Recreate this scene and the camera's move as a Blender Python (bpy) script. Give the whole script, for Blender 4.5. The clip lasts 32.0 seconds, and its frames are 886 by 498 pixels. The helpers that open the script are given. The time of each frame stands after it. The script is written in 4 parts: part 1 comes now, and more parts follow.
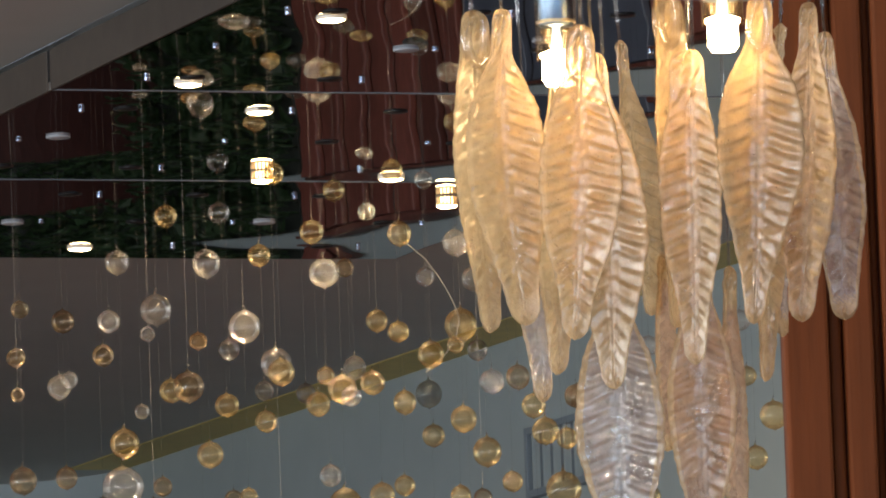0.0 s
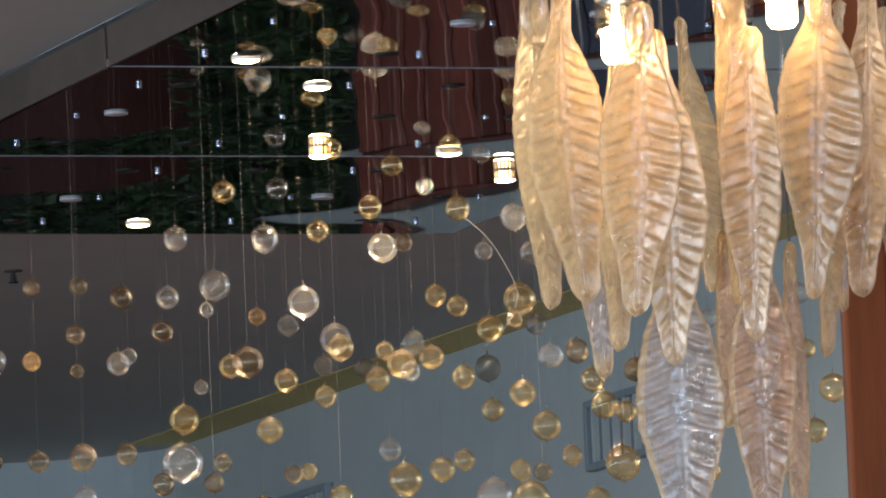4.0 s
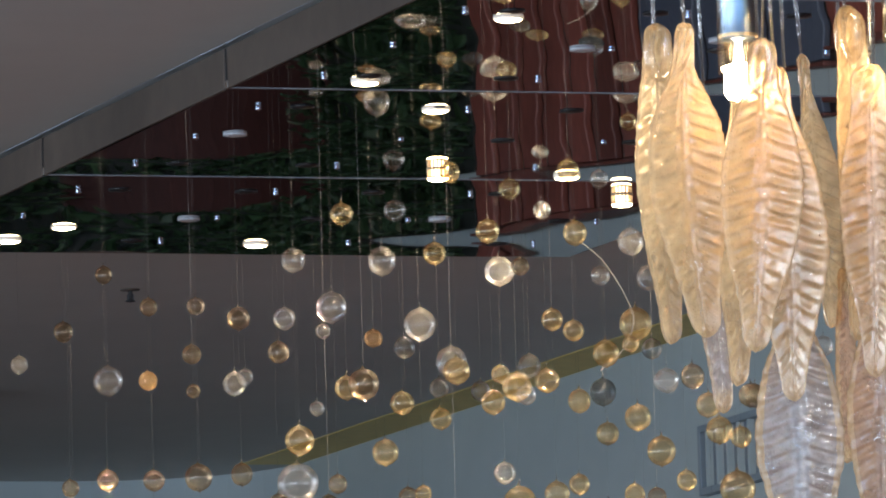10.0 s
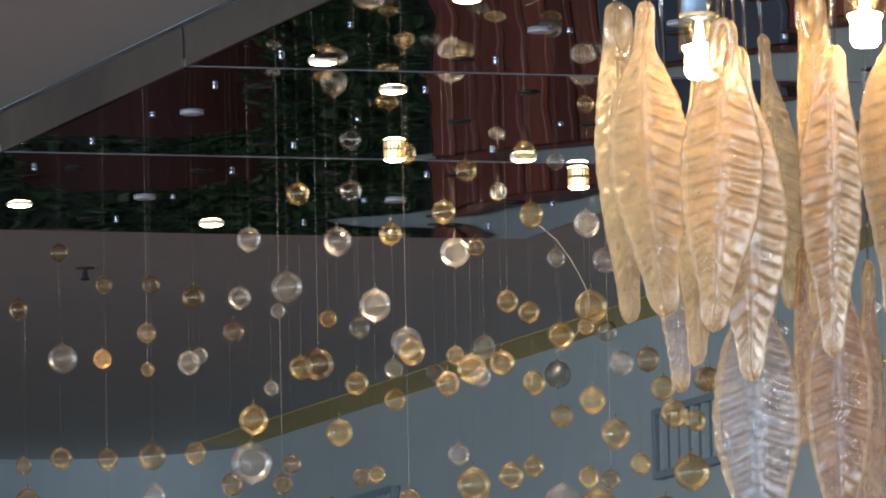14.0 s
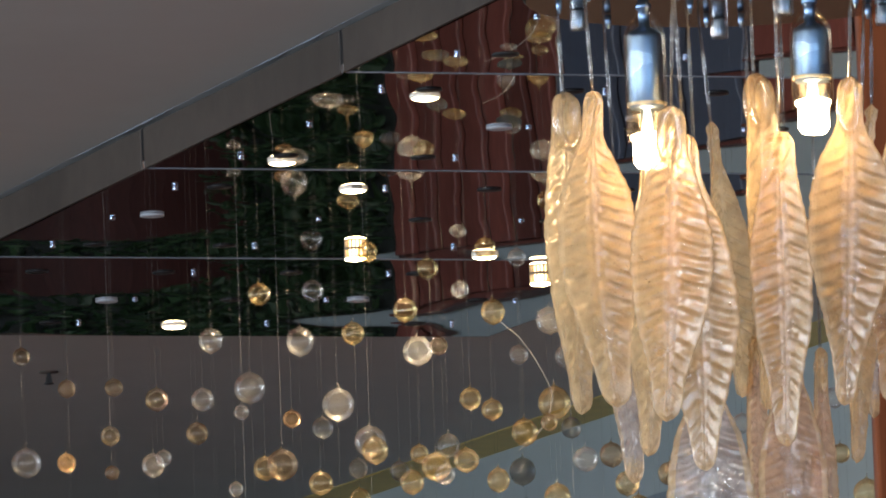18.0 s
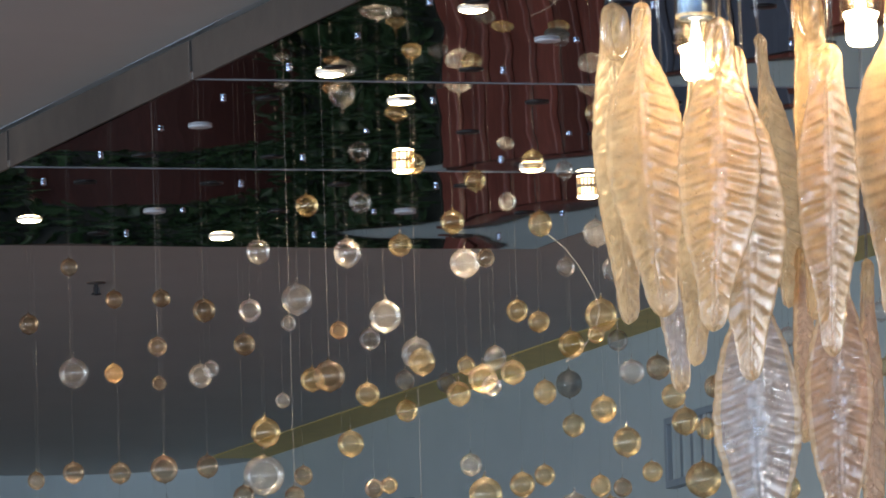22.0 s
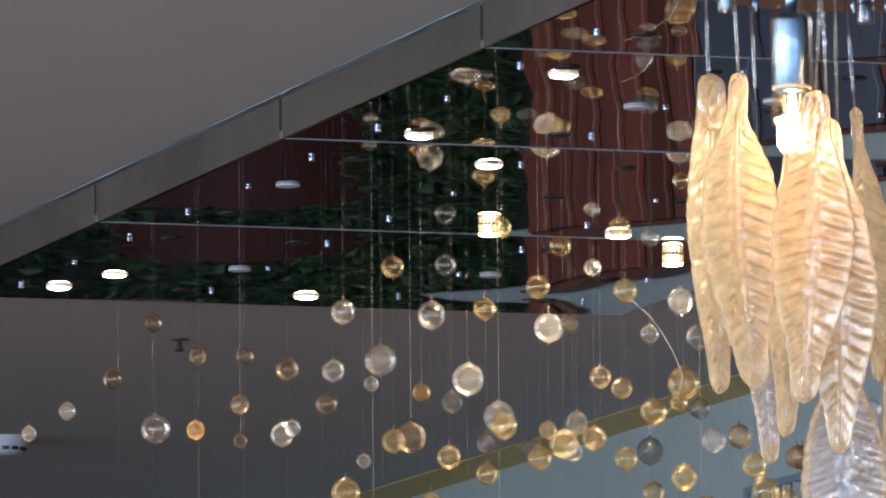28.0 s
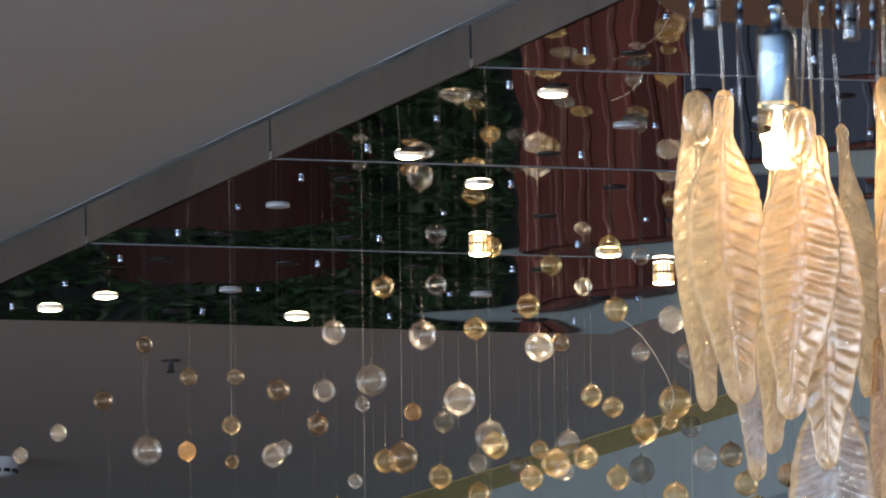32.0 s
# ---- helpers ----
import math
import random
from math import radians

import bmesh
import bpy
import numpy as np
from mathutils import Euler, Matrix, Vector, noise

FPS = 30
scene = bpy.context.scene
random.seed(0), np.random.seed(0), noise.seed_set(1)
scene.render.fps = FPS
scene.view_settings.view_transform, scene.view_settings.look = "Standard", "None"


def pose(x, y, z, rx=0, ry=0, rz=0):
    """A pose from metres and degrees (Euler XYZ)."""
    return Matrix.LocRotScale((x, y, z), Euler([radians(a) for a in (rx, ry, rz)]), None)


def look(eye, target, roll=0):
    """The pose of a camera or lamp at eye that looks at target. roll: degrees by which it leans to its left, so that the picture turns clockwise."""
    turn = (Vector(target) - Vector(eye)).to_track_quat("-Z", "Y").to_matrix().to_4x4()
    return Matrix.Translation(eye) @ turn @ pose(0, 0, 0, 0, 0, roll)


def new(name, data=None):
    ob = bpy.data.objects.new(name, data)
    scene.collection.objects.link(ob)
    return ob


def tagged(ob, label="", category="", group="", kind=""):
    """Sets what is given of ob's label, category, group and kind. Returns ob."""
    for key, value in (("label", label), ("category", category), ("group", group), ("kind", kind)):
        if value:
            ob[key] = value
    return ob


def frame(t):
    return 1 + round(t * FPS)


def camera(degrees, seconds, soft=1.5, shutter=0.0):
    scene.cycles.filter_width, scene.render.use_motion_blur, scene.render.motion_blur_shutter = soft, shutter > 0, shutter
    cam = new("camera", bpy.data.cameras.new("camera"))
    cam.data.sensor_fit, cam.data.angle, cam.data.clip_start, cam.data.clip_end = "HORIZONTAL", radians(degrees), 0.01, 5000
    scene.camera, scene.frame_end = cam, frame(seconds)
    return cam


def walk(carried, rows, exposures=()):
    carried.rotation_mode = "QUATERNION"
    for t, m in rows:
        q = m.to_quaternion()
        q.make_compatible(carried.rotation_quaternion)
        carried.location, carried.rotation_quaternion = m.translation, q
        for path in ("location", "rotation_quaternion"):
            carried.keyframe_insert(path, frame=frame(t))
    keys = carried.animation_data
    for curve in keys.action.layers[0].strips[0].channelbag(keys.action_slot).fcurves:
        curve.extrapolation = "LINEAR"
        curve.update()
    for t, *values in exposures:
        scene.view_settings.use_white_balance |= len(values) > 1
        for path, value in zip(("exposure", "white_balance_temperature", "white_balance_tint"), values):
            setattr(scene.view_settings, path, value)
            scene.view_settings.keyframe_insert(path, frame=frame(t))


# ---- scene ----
# ---- camera and path ----
LENS = 5.61          # a long zoom lens
PATH = [
    (0, (0.0120, 0.0599, 1.5928), (0.7495, 29.8466, 5.0860), -2.087),
    (0.5, (0.0137, 0.0510, 1.5948), (0.7000, 29.8381, 5.0956), -1.952),
    (1, (0.0151, 0.0561, 1.5971), (0.6692, 29.8456, 5.0837), -2.082),
    (1.5, (0.0143, 0.0564, 1.5996), (0.6509, 29.8474, 5.0771), -2.225),
    (2, (0.0083, 0.0412, 1.5941), (0.6185, 29.8333, 5.0661), -2.155),
    (2.5, (0.0072, 0.0378, 1.5958), (0.5885, 29.8314, 5.0602), -2.218),
    (4.5, (0.0077, 0.0507, 1.5988), (0.5535, 29.8530, 4.9936), -2.369),
    (5, (-0.0003, 0.0663, 1.6072), (0.5185, 29.8704, 4.9909), -1.672),
    (5.5, (-0.0120, 0.0632, 1.6120), (0.4208, 29.8708, 4.9762), -1.379),
    (6, (-0.0169, 0.0346, 1.6216), (0.2742, 29.8422, 5.0013), -1.071),
    (6.5, (-0.0187, 0.0196, 1.6222), (0.1250, 29.8090, 5.1677), -1.010),
    (7, (-0.0118, 0.0148, 1.6202), (0.1045, 29.7988, 5.2124), -1.316),
    (7.5, (-0.0164, 0.0199, 1.6154), (0.0985, 29.8038, 5.2080), -1.211),
    (8, (-0.0196, 0.0214, 1.6181), (0.0710, 29.8050, 5.2136), -1.209),
    (8.5, (-0.0238, 0.0180, 1.6154), (0.0600, 29.8008, 5.2183), -1.037),
    (9, (-0.0176, 0.0098, 1.6098), (0.0514, 29.7949, 5.1940), -1.263),
    (9.5, (-0.0125, -0.0049, 1.6091), (0.0985, 29.7890, 5.1176), -1.760),
    (10, (-0.0027, -0.0201, 1.6107), (0.1651, 29.7765, 5.0943), -1.688),
    (10.5, (-0.0013, -0.0330, 1.6117), (0.2146, 29.7642, 5.0871), -1.782),
    (11, (-0.0029, -0.0428, 1.6111), (0.2912, 29.7537, 5.0873), -1.703),
    (11.5, (0.0029, -0.0402, 1.6099), (0.3509, 29.7530, 5.1094), -1.764),
    (12, (-0.0025, -0.0097, 1.6082), (0.3683, 29.7822, 5.1163), -1.256),
    (12.5, (-0.0002, 0.0065, 1.6069), (0.3793, 29.7989, 5.1095), -1.079),
    (13, (-0.0046, 0.0193, 1.6034), (0.3786, 29.8154, 5.0741), -0.923),
    (13.5, (-0.0065, 0.0232, 1.6044), (0.3268, 29.8221, 5.0563), -0.936),
    (14, (-0.0075, 0.0083, 1.6063), (0.3095, 29.8106, 5.0300), -1.192),
    (14.5, (0.0014, -0.0243, 1.6087), (0.3064, 29.7794, 5.0209), -1.228),
    (15, (0.0174, -0.0546, 1.6052), (0.4552, 29.7466, 5.0252), -1.879),
    (15.5, (0.0210, -0.0636, 1.6108), (0.5024, 29.7056, 5.2936), -1.942),
    (17.5, (0.0127, 0.0411, 1.6000), (0.4860, 29.7912, 5.4350), -1.865),
    (18, (0.0158, 0.0321, 1.5977), (0.4479, 29.7932, 5.3511), -2.072),
    (18.5, (0.0138, 0.0250, 1.5957), (0.4192, 29.7956, 5.2763), -1.822),
    (19, (0.0095, 0.0291, 1.5891), (0.3623, 29.8093, 5.1965), -1.444),
    (19.5, (0.0052, 0.0223, 1.5884), (0.2758, 29.8070, 5.1653), -1.338),
    (20, (-0.0000, 0.0029, 1.5898), (0.2425, 29.7901, 5.1481), -1.625),
    (20.5, (0.0050, -0.0081, 1.5903), (0.2281, 29.7818, 5.1279), -1.904),
    (21, (0.0067, -0.0042, 1.5877), (0.2199, 29.7890, 5.0971), -1.939),
    (21.5, (0.0150, -0.0053, 1.5896), (0.2540, 29.7901, 5.0792), -2.057),
    (22, (0.0137, -0.0102, 1.5874), (0.2808, 29.7868, 5.0611), -1.786),
    (22.5, (0.0103, -0.0088, 1.5893), (0.2973, 29.7892, 5.0534), -1.845),
    (23, (0.0060, 0.0061, 1.5951), (0.3136, 29.8029, 5.0672), -1.584),
    (23.5, (0.0016, 0.0297, 1.5972), (0.3320, 29.8233, 5.0944), -1.068),
    (24, (-0.0054, 0.0311, 1.5959), (0.3425, 29.8234, 5.1026), -0.843),
    (24.5, (-0.0049, 0.0181, 1.5940), (0.3307, 29.8098, 5.1077), -0.775),
    (26.5, (-0.0002, -0.0331, 1.5903), (0.1942, 29.7470, 5.2112), -0.091),
    (27, (-0.0010, -0.0374, 1.5898), (0.0706, 29.7394, 5.2417), -0.218),
    (27.5, (-0.0024, -0.0403, 1.5874), (0.0424, 29.7336, 5.2633), -0.308),
    (28, (-0.0031, -0.0404, 1.5867), (0.0003, 29.7323, 5.2725), -0.424),
    (28.5, (-0.0015, -0.0455, 1.5851), (-0.0356, 29.7285, 5.2606), -0.474),
    (29, (-0.0049, -0.0474, 1.5840), (-0.0694, 29.7293, 5.2369), -0.355),
    (29.5, (-0.0030, -0.0470, 1.5852), (-0.0839, 29.7294, 5.2402), -0.677),
    (30, (-0.0001, -0.0532, 1.5898), (-0.0846, 29.7220, 5.2548), -1.131),
    (30.5, (-0.0021, -0.0638, 1.5890), (-0.0488, 29.7050, 5.3058), -0.924),
    (31, (0.0032, -0.0652, 1.5882), (-0.0085, 29.7007, 5.3284), -1.065),
    (31.5, (0.0068, -0.0536, 1.5868), (0.0109, 29.7105, 5.3413), -1.009),
    (32, (0.0058, -0.0363, 1.5846), (0.0337, 29.7281, 5.3371), -0.721),
]
cam = camera(LENS, 32.0, soft=1.9)
walk(cam, [(t, look(eye, target, roll)) for t, eye, target, roll in PATH],
     exposures=[(0.0, -0.23, 6950, 11), (1.0, -0.21, 6750, 11), (2.0, -0.19, 6350, 10), (5.0, -0.13, 6200, 10), (6.0, -0.14, 6150, 10), (7.0, 0.23, 6100, 10), (10.0, 0.03, 6050, 10), (12.0, -0.09, 6100, 10),
                (15.0, -0.11, 6200, 10), (18.0, -0.11, 6300, 10), (19.0, -0.12, 6220, 10), (20.0, 0.07, 6150, 10), (22.0, 0.05, 6100, 10), (24.0, -0.07, 6100, 10), (27.0, 0.25, 6020, 10), (30.0, 0.32, 5980, 10), (32.0, 0.05, 6100, 10)])

# ---- plan: u runs along the mirrored strip towards the viewer, v across it, z up ----
ORIGIN = Vector((-1.7055, 36.2499, 0.0))
TURN = -72.067
PLAN = Matrix.Translation(ORIGIN) @ Matrix.Rotation(radians(TURN), 4, "Z")
MIRROR_Z = 5.952     # underside of the mirror panels
CEILING_Z = 6.112    # painted ceiling above them
GRID = 0.8           # spacing of the fittings
WALL_V = 4.78        # long wall beside the strip
FAR_U = -12.0        # end wall
NEAR_U, LEFT_V = 46.0, -17.0


def at(u, v, z):
    return PLAN @ Vector((u, v, z))


# ---- world and light ----
world = bpy.data.worlds.new("world")
scene.world = world
world.use_nodes = True
wn = world.node_tree.nodes
sky = wn.new("ShaderNodeTexSky")
sky.sky_type, sky.sun_disc = "NISHITA", False
sky.sun_elevation, sky.sun_rotation = radians(22), radians(200)
wn["Background"].inputs["Strength"].default_value = 0.06
world.node_tree.links.new(sky.outputs[0], wn["Background"].inputs["Color"])

DAYLIGHT = 1.15


def area_lamp(name, m, sx, sy, watts, colour):
    data = bpy.data.lights.new(name, "AREA")
    data.shape, data.size, data.size_y, data.energy, data.color = "RECTANGLE", sx, sy, watts, colour
    ob = new(name, data)
    ob.matrix_world = m
    return ob


def disc_lamp(name, place, watts, colour, size):
    data = bpy.data.lights.new(name, "AREA")
    data.shape, data.size, data.energy, data.color = "DISK", size, watts, colour
    ob = new(name, data)
    ob.location = place
    return ob


# ---- materials ----
def material(name, colour, rough=0.5, metal=0.0, grain=0.0, grain_scale=20.0, bump=0.0, bump_scale=60.0, stain=0.0, stretch=(1, 1, 1), random_tone=0.0):
    m = bpy.data.materials.new(name)
    m.use_nodes = True
    n, l = m.node_tree.nodes, m.node_tree.links
    b = n["Principled BSDF"]
    b.inputs["Roughness"].default_value, b.inputs["Metallic"].default_value = rough, metal
    b.inputs["Base Color"].default_value = (*colour, 1)
    co = n.new("ShaderNodeTexCoord")
    mp = n.new("ShaderNodeMapping")
    mp.inputs["Scale"].default_value = stretch
    l.new(co.outputs["Object"], mp.inputs["Vector"])
    last = None

    def tone(factor, amount):
        nonlocal last
        mix = n.new("ShaderNodeMix")
        mix.data_type, mix.blend_type = "RGBA", "MULTIPLY"
        mix.inputs[0].default_value = 1.0
        if last is None:
            mix.inputs[6].default_value = (*colour, 1)
        else:
            l.new(last, mix.inputs[6])
        ramp = n.new("ShaderNodeMapRange")
        ramp.inputs[1].default_value, ramp.inputs[2].default_value = 0.25, 0.75
        ramp.inputs[3].default_value, ramp.inputs[4].default_value = 1 - amount, 1 + amount
        l.new(factor, ramp.inputs[0])
        l.new(ramp.outputs[0], mix.inputs[7])
        last = mix.outputs[2]

    if grain:
        t = n.new("ShaderNodeTexNoise")
        t.inputs["Scale"].default_value, t.inputs["Detail"].default_value = grain_scale, 6
        l.new(mp.outputs[0], t.inputs["Vector"])
        tone(t.outputs[0], grain)
    if stain:
        t = n.new("ShaderNodeTexNoise")
        t.inputs["Scale"].default_value, t.inputs["Detail"].default_value = grain_scale / 12, 3
        l.new(mp.outputs[0], t.inputs["Vector"])
        tone(t.outputs[0], stain)
    if random_tone:
        t = n.new("ShaderNodeObjectInfo")
        tone(t.outputs["Random"], random_tone)
    if last is not None:
        l.new(last, b.inputs["Base Color"])
    if bump:
        t = n.new("ShaderNodeTexNoise")
        t.inputs["Scale"].default_value, t.inputs["Detail"].default_value = bump_scale, 4
        l.new(mp.outputs[0], t.inputs["Vector"])
        k = n.new("ShaderNodeBump")
        k.inputs["Strength"].default_value, k.inputs["Distance"].default_value = bump, 0.01
        l.new(t.outputs[0], k.inputs["Height"])
        l.new(k.outputs[0], b.inputs["Normal"])
    return m


def glowing(name, colour, strength):
    m = bpy.data.materials.new(name)
    m.use_nodes = True
    b = m.node_tree.nodes["Principled BSDF"]
    b.inputs["Emission Color"].default_value, b.inputs["Emission Strength"].default_value = (*colour, 1), strength
    b.inputs["Base Color"].default_value = (0.8, 0.8, 0.8, 1)
    return m


def thin_glass(name, tint, body, milk, gloss=1.0, rough=0.055):
    """A blown shell: tinted clear glass with a sharp sheen and a little milkiness."""
    m = bpy.data.materials.new(name)
    m.use_nodes = True
    n, l = m.node_tree.nodes, m.node_tree.links
    n.remove(n["Principled BSDF"])
    out = n["Material Output"]
    clear, shine, haze, sheen = (n.new("ShaderNodeBsdf" + q) for q in ("Transparent", "Glossy", "Translucent", "Glossy"))
    noise_t = n.new("ShaderNodeTexNoise")
    noise_t.inputs["Scale"].default_value = 9
    co = n.new("ShaderNodeTexCoord")
    l.new(co.outputs["Object"], noise_t.inputs["Vector"])
    bump = n.new("ShaderNodeBump")
    bump.inputs["Strength"].default_value, bump.inputs["Distance"].default_value = 0.1, 0.003
    l.new(noise_t.outputs[0], bump.inputs["Height"])
    clear.inputs[0].default_value, haze.inputs[0].default_value, sheen.inputs[0].default_value = (*tint, 1), (*body, 1), (*body, 1)
    shine.inputs["Color"].default_value = (*(0.62 + 0.38 * q for q in body), 1)
    shine.inputs["Roughness"].default_value, sheen.inputs["Roughness"].default_value = rough, 0.42
    l.new(bump.outputs[0], shine.inputs["Normal"])
    a, b, c = (n.new("ShaderNodeMixShader") for _ in range(3))
    a.inputs[0].default_value, c.inputs[0].default_value = milk, milk * 0.15
    l.new(clear.outputs[0], a.inputs[1])
    l.new(haze.outputs[0], a.inputs[2])
    l.new(a.outputs[0], c.inputs[1])
    l.new(sheen.outputs[0], c.inputs[2])
    fr = n.new("ShaderNodeFresnel")
    fr.inputs["IOR"].default_value = 1.45
    k = n.new("ShaderNodeMapRange")
    k.inputs[1].default_value, k.inputs[2].default_value = 0.0, 1.0
    k.inputs[3].default_value, k.inputs[4].default_value = 0.021 * gloss, min(0.36 * gloss, 0.6)
    l.new(fr.outputs[0], k.inputs[0])
    l.new(k.outputs[0], b.inputs[0])
    l.new(c.outputs[0], b.inputs[1])
    l.new(shine.outputs[0], b.inputs[2])
    l.new(b.outputs[0], out.inputs["Surface"])
    return m


CEILING = material("ceiling_paint", (0.487, 0.487, 0.462), 0.8, grain=0.03, grain_scale=3, stain=0.05, bump=0.05, bump_scale=90)
TEAL = material("teal_wall_paint", (0.40, 0.465, 0.475), 0.75, grain=0.03, grain_scale=4, stain=0.06, bump=0.05)
GOLD_BAND = material("ochre_gold_paint", (0.66, 0.5, 0.13), 0.5, grain=0.08, grain_scale=8, stain=0.1)
WALL_WOOD = material("dark_maroon_wood", (0.185, 0.056, 0.042), 0.5, grain=0.22, grain_scale=14, stain=0.2, stretch=(3, 3, 0.25), random_tone=0.25)
# Shade in the cladding grooves, put into a near-black backing colour.
CLAD_SHADE = material("groove_shade_red_wood", (0.012, 0.005, 0.004), 0.45, grain=0.2, grain_scale=14, stretch=(3, 3, 0.25))
FLOOR = material("dark_red_carpet", (0.1, 0.06, 0.045), 0.9, grain=0.12, grain_scale=6, stain=0.15)
WALL = material("off_white_wall_paint", (0.6, 0.6, 0.6), 0.8, grain=0.03, grain_scale=4, bump=0.05)
FASCIA = material("brushed_grey_fascia", (0.078, 0.06, 0.047), 0.55, metal=0.0, grain=0.18, grain_scale=9, stain=0.3, bump=0.08, bump_scale=25)
CHROME = material("chrome", (0.75, 0.77, 0.8), 0.08, 1.0)
# Blue of the daylight mirrored in this chrome is put into its base colour.
CHROME_SOFT = material("daylit_satin_chrome", (0.22, 0.31, 0.46), 0.34, 1.0)
# Dark surroundings mirrored by the canopy are put into this base colour.
CHROME_DARK = material("dark_reflection_chrome", (0.17, 0.18, 0.2), 0.1, 1.0)
# Cladding wood again, darkened because less light reaches the far corner.
CORNER_WOOD_SHADED = material("shaded_maroon_wood", (0.052, 0.012, 0.009), 0.75, grain=0.22, grain_scale=14, stain=0.2, stretch=(3, 3, 0.25))
PIER_GROOVE_SHADE = material("shaded_groove_wood", (0.085, 0.022, 0.008), 0.6, grain=0.2, grain_scale=14, stretch=(3, 3, 0.25))
PIER_WOOD = material("red_brown_pier_wood", (0.145, 0.035, 0.0085), 0.7, grain=0.22, grain_scale=14, stain=0.15, stretch=(3, 3, 0.25), bump=0.1, bump_scale=40)
for q in (PIER_WOOD, PIER_GROOVE_SHADE):
    q.node_tree.nodes["Principled BSDF"].inputs["Specular IOR Level"].default_value = 0.15
BRIGHT_METAL = material("polished_steel", (0.8, 0.8, 0.8), 0.18, 1.0)
BLACK = material("black_plastic", (0.015, 0.015, 0.016), 0.4)
WHITE_PLASTIC = material("white_plastic", (0.55, 0.57, 0.6), 0.4, grain=0.03)
DARK_GLASS = material("blue_grey_panel", (0.1, 0.12, 0.17), 0.35, grain=0.08, grain_scale=5)
GRILLE = material("grey_blue_grille_metal", (0.23, 0.28, 0.32), 0.5, metal=0.0)
SEAM = material("silver_joint_strip", (0.22, 0.24, 0.27), 0.7, 0.0, grain=0.25, grain_scale=3)
WIRE = material("steel_wire", (0.07, 0.067, 0.064), 0.65)
SOIL = material("dark_planter", (0.02, 0.025, 0.02), 0.7)
LEAF_GREEN = material("foliage_green", (0.035, 0.075, 0.03), 0.5, grain=0.3, grain_scale=9, random_tone=0.2)
LAMP_FACE = glowing("warm_lamp_face", (1.0, 0.76, 0.4), 24.0)
# Light spilling from the lens onto the rim, given as the rim's own emission.
LAMP_SIDE = glowing("warm_lens_spill_rim", (1.0, 0.78, 0.46), 0.35)
TUBE_GLOW = glowing("warm_tube_glow", (1.0, 0.74, 0.4), 7.0)
LAMP_METAL = material("warm_brushed_metal", (0.75, 0.6, 0.4), 0.4, 0.5)
BULB = glowing("warm_bulb", (1.0, 0.7, 0.36), 64.0)
GLASS = {
    "clear": thin_glass("clear_glass", (0.95, 0.945, 0.935), (0.95, 0.93, 0.9), 0.028, 1.2, 0.14),
    "amber": thin_glass("amber_glass", (0.91, 0.83, 0.66), (1.0, 0.86, 0.56), 0.032, 1.5, 0.14),
    # Amber with a darker tint, for bubbles that less lamplight reaches.
    "dim": thin_glass("dim_amber_glass", (0.82, 0.745, 0.63), (0.75, 0.62, 0.45), 0.016, 1.5, 0.14),
    "peach": thin_glass("peach_glass", (0.9, 0.76, 0.58), (1.0, 0.8, 0.56), 0.05, 1.3, 0.14),
    "grey": thin_glass("grey_glass", (0.74, 0.74, 0.72), (0.45, 0.45, 0.45), 0.035, 1.2, 0.14),
    "blue_grey": thin_glass("blue_grey_glass", (0.46, 0.5, 0.53), (0.4, 0.45, 0.5), 0.16, 1.0, 0.14),
}


def mirror_material():
    """Thin mirror sheet, a little wavy."""
    m = bpy.data.materials.new("mirror_sheet")
    m.use_nodes = True
    n, l = m.node_tree.nodes, m.node_tree.links
    b = n["Principled BSDF"]
    b.inputs["Base Color"].default_value = (0.285, 0.278, 0.285, 1)
    b.inputs["Metallic"].default_value, b.inputs["Roughness"].default_value = 1.0, 0.015
    co = n.new("ShaderNodeTexCoord")
    mp = n.new("ShaderNodeMapping")
    mp.inputs["Scale"].default_value = (1.0, 1.4, 1.0)
    t = n.new("ShaderNodeTexNoise")
    t.inputs["Scale"].default_value, t.inputs["Detail"].default_value = 1.15, 0.3
    k = n.new("ShaderNodeBump")
    k.inputs["Strength"].default_value, k.inputs["Distance"].default_value = 1.0, 0.0054
    l.new(co.outputs["Object"], mp.inputs[0])
    l.new(mp.outputs[0], t.inputs["Vector"])
    l.new(t.outputs[0], k.inputs["Height"])
    l.new(k.outputs[0], b.inputs["Normal"])
    return m


MIRROR = mirror_material()


# ---- building helpers ----
def mesh_of(name, bm, mat, smooth=False):
    me = bpy.data.meshes.new(name)
    bm.to_mesh(me)
    bm.free()
    me.materials.append(mat)
    if smooth:
        for p in me.polygons:
            p.use_smooth = True
    return me


def thing(name, label, category, place=(0, 0, 0), turn=0.0, group="", kind=""):
    ob = new(name)
    ob.empty_display_size = 0.05
    ob.matrix_basis = Matrix.Translation(place) @ Matrix.Rotation(radians(turn), 4, "Z")
    return tagged(ob, label, category, group, kind)


def part(name, bm, mat, parent, label="", smooth=False, m=None):
    ob = new(name, bm if isinstance(bm, bpy.types.Mesh) else mesh_of(name, bm, mat, smooth))
    ob.parent = parent
    if m is not None:
        ob.matrix_basis = m
    if label:
        tagged(ob, label)
    return ob


